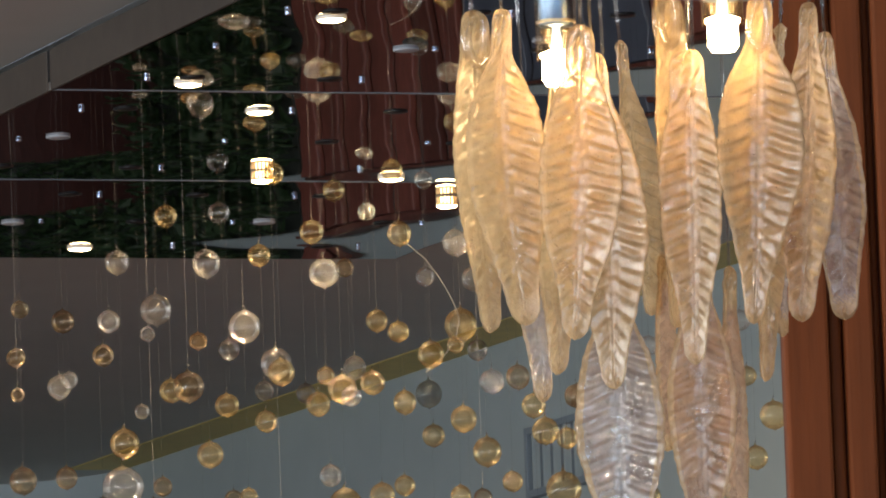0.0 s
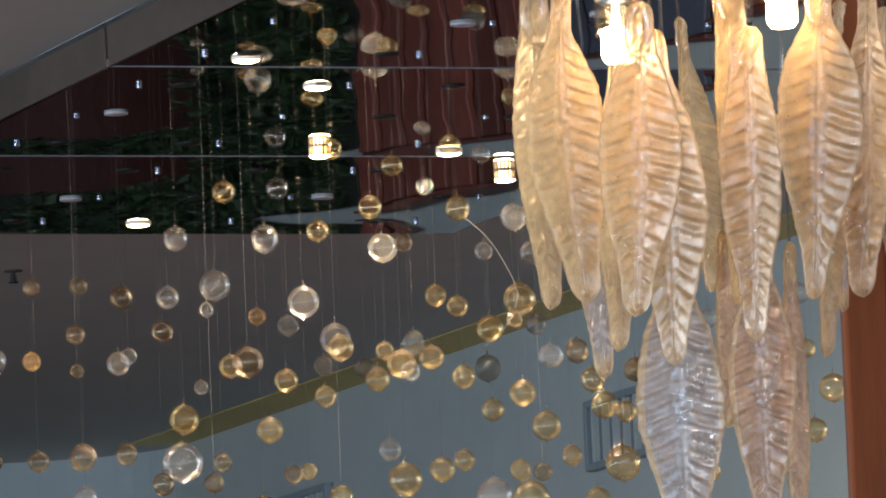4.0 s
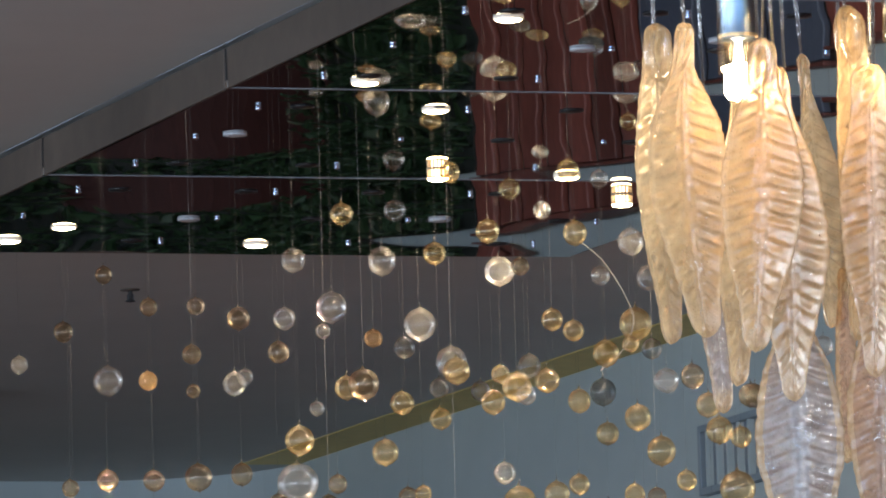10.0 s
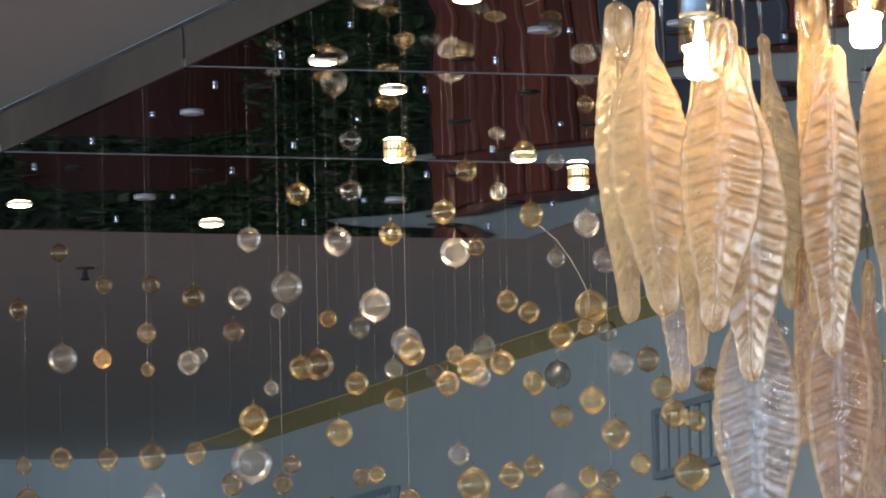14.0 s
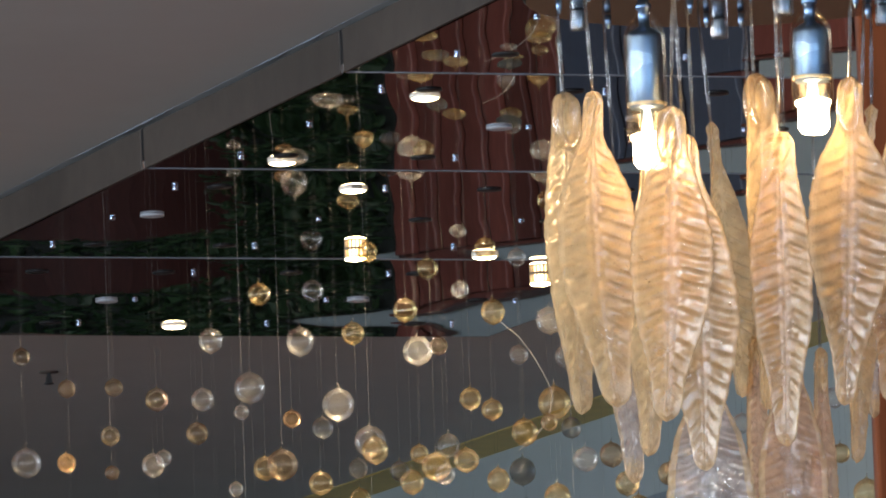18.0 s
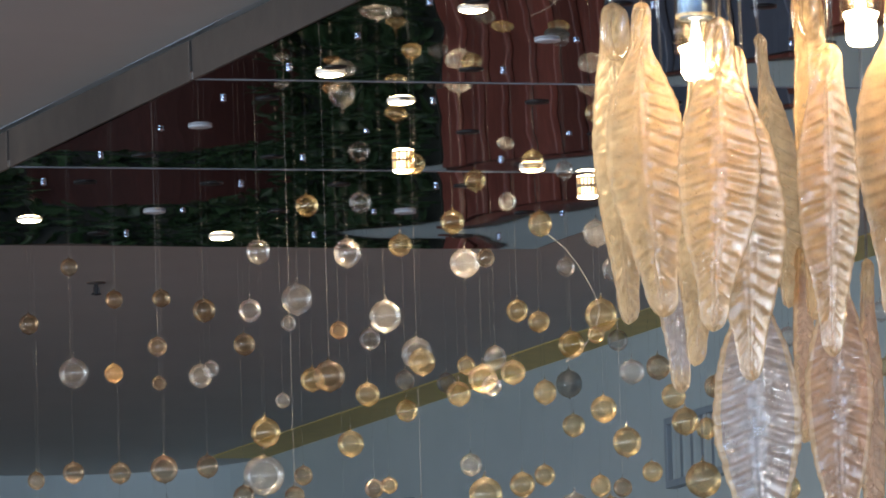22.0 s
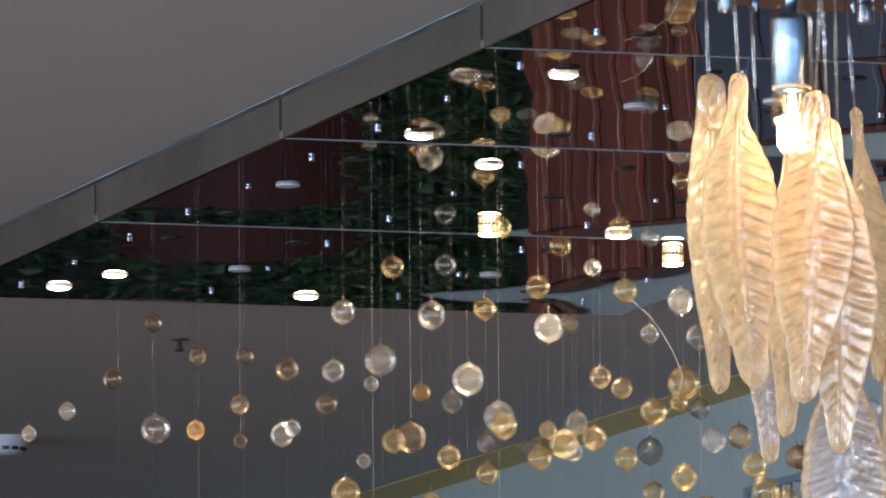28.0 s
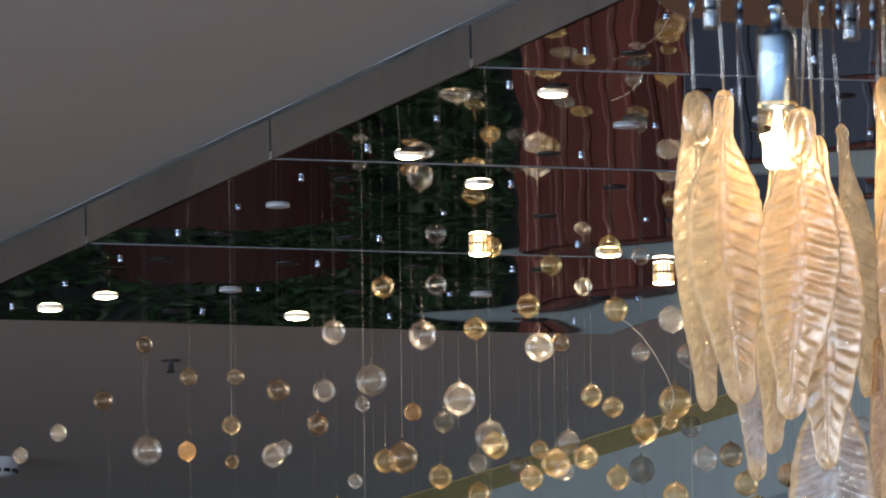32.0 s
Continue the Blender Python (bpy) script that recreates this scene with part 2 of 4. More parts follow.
def box(x0, x1, y0, y1, z0, z1, bevel=0.0):
    bm = bmesh.new()
    bmesh.ops.create_cube(bm, size=1)
    bmesh.ops.transform(bm, matrix=Matrix.LocRotScale(((x0 + x1) / 2, (y0 + y1) / 2, (z0 + z1) / 2), None, (x1 - x0, y1 - y0, z1 - z0)), verts=bm.verts)
    if bevel:
        bmesh.ops.bevel(bm, geom=bm.edges[:], offset=bevel, segments=2, affect="EDGES", profile=0.5)
    return bm


def lathe(profile, segments=20):
    """A turned body from (radius, z) pairs, closed where the radius is zero."""
    bm = bmesh.new()
    rings = []
    for r, z in profile:
        if r <= 1e-6:
            rings.append([bm.verts.new((0, 0, z))])
        else:
            rings.append([bm.verts.new((r * math.cos(2 * math.pi * k / segments), r * math.sin(2 * math.pi * k / segments), z)) for k in range(segments)])
    for a, b in zip(rings, rings[1:]):
        for k in range(segments):
            k2 = (k + 1) % segments
            if len(a) == 1 and len(b) == 1:
                continue
            if len(a) == 1:
                bm.faces.new((a[0], b[k2], b[k]))
            elif len(b) == 1:
                bm.faces.new((a[k], a[k2], b[0]))
            else:
                bm.faces.new((a[k], a[k2], b[k2], b[k]))
    bmesh.ops.recalc_face_normals(bm, faces=bm.faces[:])
    return bm


def rod(r, z0, z1, segments=6):
    return lathe([(0, z0), (r, z0), (r, z1), (0, z1)], segments)


def structure(name, bm, mat, label, category, smooth=False):
    """A piece of the setting, drawn in the plan's own axes."""
    ob = new(name, mesh_of(name, bm, mat, smooth))
    ob.matrix_basis = PLAN
    return tagged(ob, label, category, kind="structure")


# ---- structure ----
structure("floor", box(FAR_U - 1, NEAR_U + 1, LEFT_V - 1, WALL_V + 1, -0.2, 0.0), FLOOR, "dark red-brown carpet floor of the hall", "floor")
structure("ceiling", box(FAR_U - 1, NEAR_U + 1, LEFT_V - 1, WALL_V + 1, CEILING_Z, CEILING_Z + 0.25), CEILING, "flat grey painted ceiling above the mirrored strip", "ceiling")


def long_wall():
    """The wall beside the strip: its end turns in a round corner to the end wall. Teal frieze above, clad zone below."""
    r = 1.0
    line = [(NEAR_U, WALL_V)]
    line += [(FAR_U + r - r * math.sin(a), WALL_V - r + r * math.cos(a)) for a in np.linspace(0, math.pi / 2, 13)]
    line += [(FAR_U, LEFT_V)]
    bm = bmesh.new()
    rows = []
    for off in (0.0, 0.25):
        for z in (0.0, CEILING_Z):
            row = []
            for i, (u, v) in enumerate(line):
                a, b = line[max(i - 1, 0)], line[min(i + 1, len(line) - 1)]
                d = Vector((b[0] - a[0], b[1] - a[1])).normalized()
                row.append(bm.verts.new((u + d.y * off, v - d.x * off, z)))
            rows.append(row)
    for p, q in ((0, 1), (1, 3), (3, 2), (2, 0)):
        for k in range(len(line) - 1):
            bm.faces.new((rows[p][k], rows[p][k + 1], rows[q][k + 1], rows[q][k]))
    bmesh.ops.recalc_face_normals(bm, faces=bm.faces[:])
    return bm


structure("wall_east", long_wall(), TEAL, "pale teal painted wall with a rounded corner", "wall")
structure("trim", box(FAR_U + 1.0, NEAR_U, WALL_V - 0.32, WALL_V, CEILING_Z - 0.005, CEILING_Z - 0.001), GOLD_BAND, "ochre gold band along the top of the wall", "trim")


def window_wall(name, length, openings, m):
    """A wall along local x, 0 to length, inner face at y 0, with openings (x0, x1, z0, z1) right through it."""
    bm = bmesh.new()
    xs = sorted({0.0, length, *(o[0] for o in openings), *(o[1] for o in openings)})
    zs = sorted({0.0, CEILING_Z, *(o[2] for o in openings), *(o[3] for o in openings)})
    for x0, x1 in zip(xs, xs[1:]):
        for z0, z1 in zip(zs, zs[1:]):
            if any(o[0] <= x0 and x1 <= o[1] and o[2] <= z0 and z1 <= o[3] for o in openings):
                continue
            c = box(x0, x1, 0.0, 0.3, z0, z1)
            me = bpy.data.meshes.new("t")
            c.to_mesh(me)
            c.free()
            bm.from_mesh(me)
            bpy.data.meshes.remove(me)
    ob = new(name, mesh_of(name, bm, WALL))
    ob.matrix_basis = m
    return tagged(ob, "off-white painted wall out of view with tall windows", "wall", kind="structure")


def window_unit(k, m, w, z0, z1):
    win = tagged(new("window_%d" % k), "tall window out of view with white frame bars", "window", kind="structure")
    win.matrix_basis = m
    f = 0.06
    for x0, x1 in ((0, f), (w / 2 - f / 2, w / 2 + f / 2), (w - f, w)):
        part("frame_bar", box(x0, x1, 0.1, 0.16, z0, z1), WHITE_PLASTIC, win)
    for zz in (z0, z1 - f):
        part("frame_rail", box(f, w - f, 0.103, 0.157, zz, zz + f), WHITE_PLASTIC, win)


LEFT = PLAN @ Matrix.Translation((NEAR_U, LEFT_V, 0)) @ Matrix.Rotation(math.pi, 4, "Z")
BACK = PLAN @ Matrix.Translation((NEAR_U, WALL_V, 0)) @ Matrix.Rotation(-math.pi / 2, 4, "Z")
# Left windows: unseen, added to light the ceiling, weaker towards the far end.
left_open = [(4.0 + 9.0 * k, 11.0 + 9.0 * k, 0.9, 5.2) for k in range(6)]
back_open = [(2.0 + 7.0 * k, 7.5 + 7.0 * k, 0.9, 5.2) for k in range(3)]
window_wall("wall_west", NEAR_U - FAR_U, left_open, LEFT)
window_wall("wall_south", WALL_V - LEFT_V, back_open, BACK)
n_win = 0
for wall_m, rows, watts, tone, fade in ((LEFT, left_open, 900.0, (0.76, 0.875, 1.0), (1.1, 1.1, 1.2, 1.1, 0.4, 0.14)), (BACK, back_open, 650.0, (0.42, 0.66, 1.0), (1.0, 1.0, 1.0))):
    for k, (x0, x1, z0, z1) in enumerate(rows):
        n_win += 1
        window_unit(n_win, wall_m @ Matrix.Translation((x0, 0, 0)), x1 - x0, z0, z1)
        m = wall_m @ Matrix.Translation(((x0 + x1) / 2, 0.2, (z0 + z1) / 2)) @ Matrix.Rotation(radians(-90), 4, "X")
        area_lamp("window_daylight", m, x1 - x0 - 0.1, z1 - z0 - 0.1, watts * DAYLIGHT * fade[k], tone)

# cladding of the long wall below the frieze
FRIEZE_Z = 5.02


def clad_panel(name, u0, u1, z0, z1, mat, label, grooves=0):
    """Upright boards with recessed grooves between them, standing on the floor against the wall. The backing's
    near-black colour holds the grooves' shade.
    """
    p = tagged(new(name), label, "wall panel", kind="structure")
    p.matrix_basis = PLAN
    part("backing", box(u0, u1, WALL_V - 0.03, WALL_V, z0, z1), CLAD_SHADE, p)
    n = max(grooves, 1)
    step = (u1 - u0) / n
    for k in range(n):
        part("board", box(u0 + k * step + 0.055, u0 + (k + 1) * step - 0.055, WALL_V - 0.07, WALL_V - 0.03, z0, z1 - 0.02, 0.008), mat, p)
    part("capping", box(u0, u1, WALL_V - 0.09, WALL_V, z1, z1 + 0.05, 0.01), WALL_WOOD, p)


clad_panel("wall_panel_1", -7.7, -5.1, 0.0, FRIEZE_Z, WALL_WOOD, "red-brown timber cladding with upright grooves", 7)


def curved_board(z0, z1):
    """A board bent round the corner of the wall."""
    r = 1.0
    line = [(-10.1, WALL_V)] + [(FAR_U + r - r * math.sin(a), WALL_V - r + r * math.cos(a)) for a in np.linspace(0, math.pi / 2, 13)]
    bm = bmesh.new()
    rings = []
    for i, (u, v) in enumerate(line):
        a, b = line[max(i - 1, 0)], line[min(i + 1, len(line) - 1)]
        d = Vector((b[0] - a[0], b[1] - a[1])).normalized()
        rings.append([bm.verts.new((u - d.y * o, v + d.x * o, z)) for o, z in ((0.002, z0), (0.06, z0), (0.06, z1), (0.002, z1))])
    for p, q in zip(rings, rings[1:]):
        for k in range(4):
            bm.faces.new((p[k], p[(k + 1) % 4], q[(k + 1) % 4], q[k]))
    bm.faces.new(rings[0])
    bm.faces.new(rings[-1])
    bmesh.ops.recalc_face_normals(bm, faces=bm.faces[:])
    return bm


structure("wall_panel_2", curved_board(0.0, FRIEZE_Z - 0.68), CORNER_WOOD_SHADED, "red-brown timber cladding bent round the corner", "wall panel")
clad_panel("wall_panel_3", -5.1, -2.6, 0.0, FRIEZE_Z - 0.15, DARK_GLASS, "blue-grey wall panels", 3)
clad_panel("wall_panel_4", -2.6, 30.0, 0.0, FRIEZE_Z - 0.35, WALL_WOOD, "red-brown timber cladding with upright grooves", 24)


def green_wall(name, u0, u1, z0, z1, m, seed):
    """A hedge of small leaves on a dark backing."""
    rnd = random.Random(seed)
    g = tagged(new(name), "dark green leafy plants covering the wall", "green wall", kind="structure")
    g.matrix_basis = m
    part("backing", box(u0, u1, -0.06, 0.0, z0, z1), SOIL, g)
    verts, faces = [], []
    for _ in range(int((u1 - u0) * (z1 - z0) * 420)):
        c = Vector((rnd.uniform(u0, u1), -0.06 - 0.25 * rnd.random() ** 1.5, rnd.uniform(z0, z1)))
        e = Euler((rnd.uniform(-1, 1), rnd.uniform(-1, 1), rnd.uniform(0, 6.28))).to_matrix()
        s = rnd.uniform(0.04, 0.09)
        b = len(verts)
        for p in ((0, -1, 0), (0.42, 0, 0.12), (0, 1, -0.1), (-0.42, 0, 0.12)):
            verts.append(c + e @ (Vector(p) * s))
        faces.append((b, b + 1, b + 2, b + 3))
    me = bpy.data.meshes.new("leaves")
    me.from_pydata(verts, [], faces)
    me.materials.append(LEAF_GREEN)
    tagged(part("leaves", me, LEAF_GREEN, g), kind="stuff")


ALONG = PLAN @ Matrix.Translation((0, WALL_V, 0))
green_wall("green_wall_1", -10.1, -7.7, 0.6, FRIEZE_Z - 0.1, ALONG, 3)
END = PLAN @ Matrix.Translation((FAR_U, 0, 0)) @ Matrix.Rotation(math.pi / 2, 4, "Z")
green_wall("green_wall_3", -11.0, -10.1, FRIEZE_Z - 0.72, FRIEZE_Z - 0.12, ALONG, 5)
for k in range(3):
    bend = PLAN @ Matrix.Translation((FAR_U + 1.0, WALL_V - 1.0, 0)) @ Matrix.Rotation(radians(15 + 30 * k), 4, "Z") @ Matrix.Translation((0, 0.962, 0))
    green_wall("green_wall_%d" % (4 + k), -0.262, 0.262, FRIEZE_Z - 0.72, FRIEZE_Z - 0.14, bend, 6 + k)
green_wall("green_wall_2", -2.0, 3.78, 0.6, FRIEZE_Z - 0.22, END, 4)


# ---- mirrored strip ----
K0, K1 = -0.3 * GRID, 3.38 * GRID
SEAMS = [-0.53, 2.48, 5.53, 8.42, 11.4, 14.4, 17.4, 20.4]


SAGS = [(0.010, 0.005), (0.011, -0.005), (0.010, 0.005), (0.011, -0.005), (0.010, 0.004), (0.011, -0.004), (0.010, 0.005)]


def sheet_droop(t):
    """How far the free end hangs at t across the strip: least at a quarter, most at the near side."""
    return 0.85 - 0.85 * math.exp(-((t - 0.32) / 0.1) ** 2) - 0.12 * math.exp(-((t - 0.6) / 0.12) ** 2) - 0.3 * max(0, (t - 0.85) / 0.15)


def sheet_z(u, v):
    """Height of the sagging mirror sheets over the underside of the strip."""
    for a, b, (sag, twist) in zip(SEAMS, SEAMS[1:], SAGS):
        s, t = (u / GRID - a) / (b - a), (v - K0) / (K1 - K0)
        if 0 <= s <= 1:
            return -sag * 4 * s * (1 - s) * (0.75 + t * (1 - t)) + twist * (s - 0.5) * (t - 0.5) * 4 * s * (1 - s)
    return 0.0


def mirror_panel(u0, u1, v0, v1, sag, twist, curl=0.0):
    """A thin sheet that sags between its joints; a free end curls up unevenly along its edge."""
    bm = bmesh.new()
    n = 32
    grid = []
    for a in range(n + 1):
        row = []
        for b in range(n + 1):
            s, t = a / n, b / n
            z = -sag * 4 * s * (1 - s) * (0.75 + t * (1 - t)) + twist * (s - 0.5) * (t - 0.5) * 4 * s * (1 - s)
            z += curl * max(0, 1 - s / 0.22) ** 2 * sheet_droop(t)
            row.append(bm.verts.new((u0 + (u1 - u0) * s, v0 + (v1 - v0) * t, z)))
        grid.append(row)
    for a in range(n):
        for b in range(n):
            bm.faces.new((grid[a][b], grid[a][b + 1], grid[a + 1][b + 1], grid[a + 1][b]))
    bmesh.ops.recalc_face_normals(bm, faces=bm.faces[:])
    lower = [f for f in bm.faces]
    if lower[0].normal.z > 0:
        bmesh.ops.reverse_faces(bm, faces=lower)
    back = box(u0, u1, v0, v1, 0.0015, 0.006)
    me = bpy.data.meshes.new("t")
    back.to_mesh(me)
    back.free()
    bm.from_mesh(me)
    bpy.data.meshes.remove(me)
    return bm


strip = thing("mirror_ceiling_strip", "long ceiling strip of wavy mirror panels in a grey frame", "mirror ceiling")
strip.matrix_basis = PLAN @ Matrix.Translation((0, 0, MIRROR_Z))
# Its black puts shade into the joints and the gap under the ceiling.
part("backing_box", box(SEAMS[0] * GRID + 0.02, SEAMS[-1] * GRID - 0.02, K0 + 0.02, K1 - 0.02, 0.02, 0.155), BLACK, strip)
for (a, b), (sag, tw) in zip(zip(SEAMS, SEAMS[1:]), SAGS):
    part("mirror_panel", mirror_panel(a * GRID + 0.0085, b * GRID - 0.0085, K0 + 0.004, K1 - 0.004, sag, tw, -0.01 if a < 0 else 0.0), MIRROR, strip).data.polygons.foreach_set("use_smooth", [True] * 1024 + [False] * 6)
    if a > 0:
        part("joint_strip", box(a * GRID - 0.0085, a * GRID + 0.0085, K0 + 0.004, K1 - 0.004, -0.002, 0.012), SEAM, strip)
    for v0, v1 in ((K0 - 0.008, K0 + 0.006), (K1 - 0.006, K1 + 0.008)):
        part("fascia_board", box(a * GRID + 0.02, b * GRID - 0.02, v0, v1, -0.004, 0.142, 0.003), FASCIA, strip)
        if a > 0:
            # Black strip for the joint's shade, with a bright bit below for its glint.
            part("joint_gasket", box(a * GRID - 0.0195, a * GRID + 0.0195, v0 + 0.004, v1 - 0.001, 0.03, 0.142), BLACK, strip)
            part("joint_clip", box(a * GRID - 0.014, a * GRID + 0.014, v0 + 0.001, v1 - 0.002, -0.003, 0.026, 0.002), BRIGHT_METAL, strip)
def sealant_bead(u0, u1, seed):
    """An uneven bead along the top of the fascia, shaped to stand for a broken glint."""
    rnd = random.Random(seed)
    n = int((u1 - u0) / 0.06)
    w = [0.001 + 0.006 * rnd.random() for _ in range(n + 1)]
    w = [(w[max(i - 1, 0)] + w[i] + w[min(i + 1, n)]) / 3 * (0.3 if math.sin(i * 0.21 + seed) < 0.1 else 1) for i in range(n + 1)]
    bm = bmesh.new()
    rings = []
    for i in range(n + 1):
        u = u0 + (u1 - u0) * i / n
        rings.append([bm.verts.new((u, K0 - 0.008 - q * w[i], CEILING_Z - MIRROR_Z - p * w[i])) for q, p in ((-0.1, 0.1), (-0.1, 1), (0.35, 0.75), (0.8, 0.35), (1, 0.1))])
    for p, q in zip(rings, rings[1:]):
        for k in range(4):
            bm.faces.new((p[k], p[k + 1], q[k + 1], q[k]))
    bmesh.ops.recalc_face_normals(bm, faces=bm.faces[:])
    return bm


# Blue-white glint on the fascia's upper edge, painted as an added pale bead.
FASCIA_GLINT = material("pale_blue_grey_glint", (0.4, 0.44, 0.52), 0.3, grain=0.3, grain_scale=25)
for k, (a, b) in enumerate(zip(SEAMS, SEAMS[1:])):
    part("sealant_bead", sealant_bead(a * GRID + 0.013, b * GRID - 0.013, k), FASCIA_GLINT, strip, "uneven pale bead standing for a glint", smooth=True)
part("end_board", box(SEAMS[0] * GRID - 0.02, SEAMS[0] * GRID, K0, K1, -0.004, 0.15, 0.003), FASCIA, strip)

# wire grips on the grid
grip_bm = lathe([(0, 0), (0.012, 0), (0.012, -0.006), (0.008, -0.008), (0.011, -0.01), (0.011, -0.018), (0.004, -0.022), (0, -0.022)], 12)
# The grips' blue stands for mirrored daylight, put into the chrome colour.
grip_mesh = mesh_of("wire_grip", grip_bm, material("daylit_chrome", (0.6, 0.72, 0.95), 0.1, 1.0), True)
for i in range(0, 14):
    for k in range(0, 4):
        g = new("wire_grip", grip_mesh)
        g.matrix_basis = Matrix.Translation(at(i * GRID, k * GRID, MIRROR_Z))
        tagged(g, "small polished wire grip under the mirror panels", "wire grip", "wire grips on the mirror ceiling")
rose_mesh = mesh_of("cable_rose", lathe([(0, 0), (0.045, 0), (0.045, -0.004), (0.02, -0.008), (0, -0.008)], 20), BLACK, True)
for i in range(0, 14):
    for k in (0.21, 0.85, 1.5, 2.15, 2.8):
        if (i * 7 + int(k * 10)) % 3 == 0:
            continue
        g = new("cable_rose", rose_mesh)
        g.matrix_basis = Matrix.Translation(at(i * GRID, k * GRID, MIRROR_Z + sheet_z(i * GRID, k * GRID)))
        tagged(g, "flat black round cable rose under the mirror panels", "cable rose", "cable roses on the mirror ceiling")


# ---- lamps under the mirror ----
def downlight(i, k, lit=True, watts=34.0):
    p = at(i * GRID, k * GRID, MIRROR_Z + (0 if lit else sheet_z(i * GRID, k * GRID)))
    d = thing("downlight", "round warm glowing downlight with a brightened rim" if lit else "round unlit white downlight", "downlight", p, group="downlights")
    part("rim", lathe([(0, 0), (0.05, 0), (0.052, -0.002), (0.052, -0.013), (0.047, -0.015), (0.045, -0.012), (0, -0.010)], 28), LAMP_SIDE if lit else WHITE_PLASTIC, d, smooth=True)
    part("lens", lathe([(0, -0.0105), (0.046, -0.0125), (0.044, -0.017), (0.03, -0.021), (0, -0.022)] if lit else [(0, -0.0105), (0.044, -0.0125), (0.035, -0.015), (0, -0.016)], 28), LAMP_FACE if lit else WHITE_PLASTIC, d, smooth=True)
    if not lit:
        d.scale = (0.86, 0.86, 0.6)
    if lit:
        disc_lamp("downlight_glow", (p.x, p.y, p.z - 0.024), watts, (1.0, 0.75, 0.45), 0.06)


for i, k in ((0.57, 0.33), (0.0, 0.2), (-0.08, 1.53), (4.99, 0.85), (5.85, 0.24), (2.708, 2.259), (7.83, 0.25), (10.6, 1.6), (9.0, 2.6), (12.2, 0.5), (13.1, 2.4), (11.3, 2.9), (14.1, 1.3), (15.2, 0.3), (15.6, 2.5), (17.0, 1.2), (18.3, 2.6), (18.9, 0.5)):
    downlight(i, k, True, 34.0 if i < 9 else 40.0)
for i, k in ((4.103, 0.161), (0.953, 0.868), (1.028, 2.157), (6.99, 0.869), (7.3, 1.4)):
    downlight(i, k, False)


FIN = mesh_of("fin", box(0.034, 0.042, -0.0028, 0.0028, -0.0358, -0.0102, 0.0008), LAMP_METAL)


def ribbed_lamp(i, k):
    p = at(i * GRID, k * GRID, MIRROR_Z)
    d = thing("ribbed_spotlight", "cylindrical warm spotlight with ribbed glowing glass", "spotlight", p, group="ribbed spotlights")
    for z in (-0.004, -0.036):
        part("ring", lathe([(0.033, z), (0.043, z), (0.044, z - 0.003), (0.043, z - 0.006), (0.033, z - 0.006)], 28), LAMP_METAL, d)
    for q in range(16):
        part("fin", FIN, None, d, m=Matrix.Rotation(2 * math.pi * q / 16, 4, "Z"))
    part("cap", lathe([(0, 0), (0.044, 0), (0.044, -0.002), (0.04, -0.0035), (0, -0.0035)], 28), LAMP_METAL, d)
    part("glowing_tube", lathe([(0, -0.0036), (0.0328, -0.0036), (0.0328, -0.042), (0, -0.042)], 24), TUBE_GLOW, d)
    part("lens", lathe([(0, -0.0425), (0.04, -0.0425), (0.04, -0.047), (0.03, -0.051), (0, -0.053)], 24), LAMP_FACE, d, smooth=True)
    disc_lamp("spotlight_glow", (p.x, p.y, p.z - 0.055), 34.0, (1.0, 0.75, 0.45), 0.07)


for i, k in ((2.901, 1.538), (2.004, 2.786)):
    ribbed_lamp(i, k)


# ---- glass bubbles on wires ----
def bubble_mesh(tint):
    prof = [(0, 0.61), (0.022, 0.605), (0.03, 0.57), (0.042, 0.535), (0.07, 0.508)]
    prof += [(0.5 * math.cos(a), 0.5 * math.sin(a)) for a in np.linspace(1.37, -1.4, 29)]
    prof += [(0.05, -0.507), (0.032, -0.53), (0.02, -0.552), (0, -0.556)]
    return mesh_of("glass_ball", lathe(prof, 36), GLASS[tint], True)


BALL = {t: bubble_mesh(t) for t in GLASS}
WIRE_MESH = mesh_of("wire", rod(0.00026, 0, 1, 5), WIRE)
BRIGHT_WIRE = mesh_of("wire", rod(0.00045, 0, 1, 5), material("bright_steel_wire", (0.36, 0.34, 0.31), 0.6))
HOOK_MESH = mesh_of("loop", lathe([(0, 0.7), (0.02, 0.69), (0.03, 0.65), (0, 0.62)], 8), WIRE, True)
WORDS = {"clear": "clear blown glass bubble", "amber": "golden amber blown glass bubble", "dim": "dim brown blown glass bubble",
         "peach": "small peach-coloured blown glass bubble", "grey": "grey blown glass bubble", "blue_grey": "blue-grey milky glass bubble"}


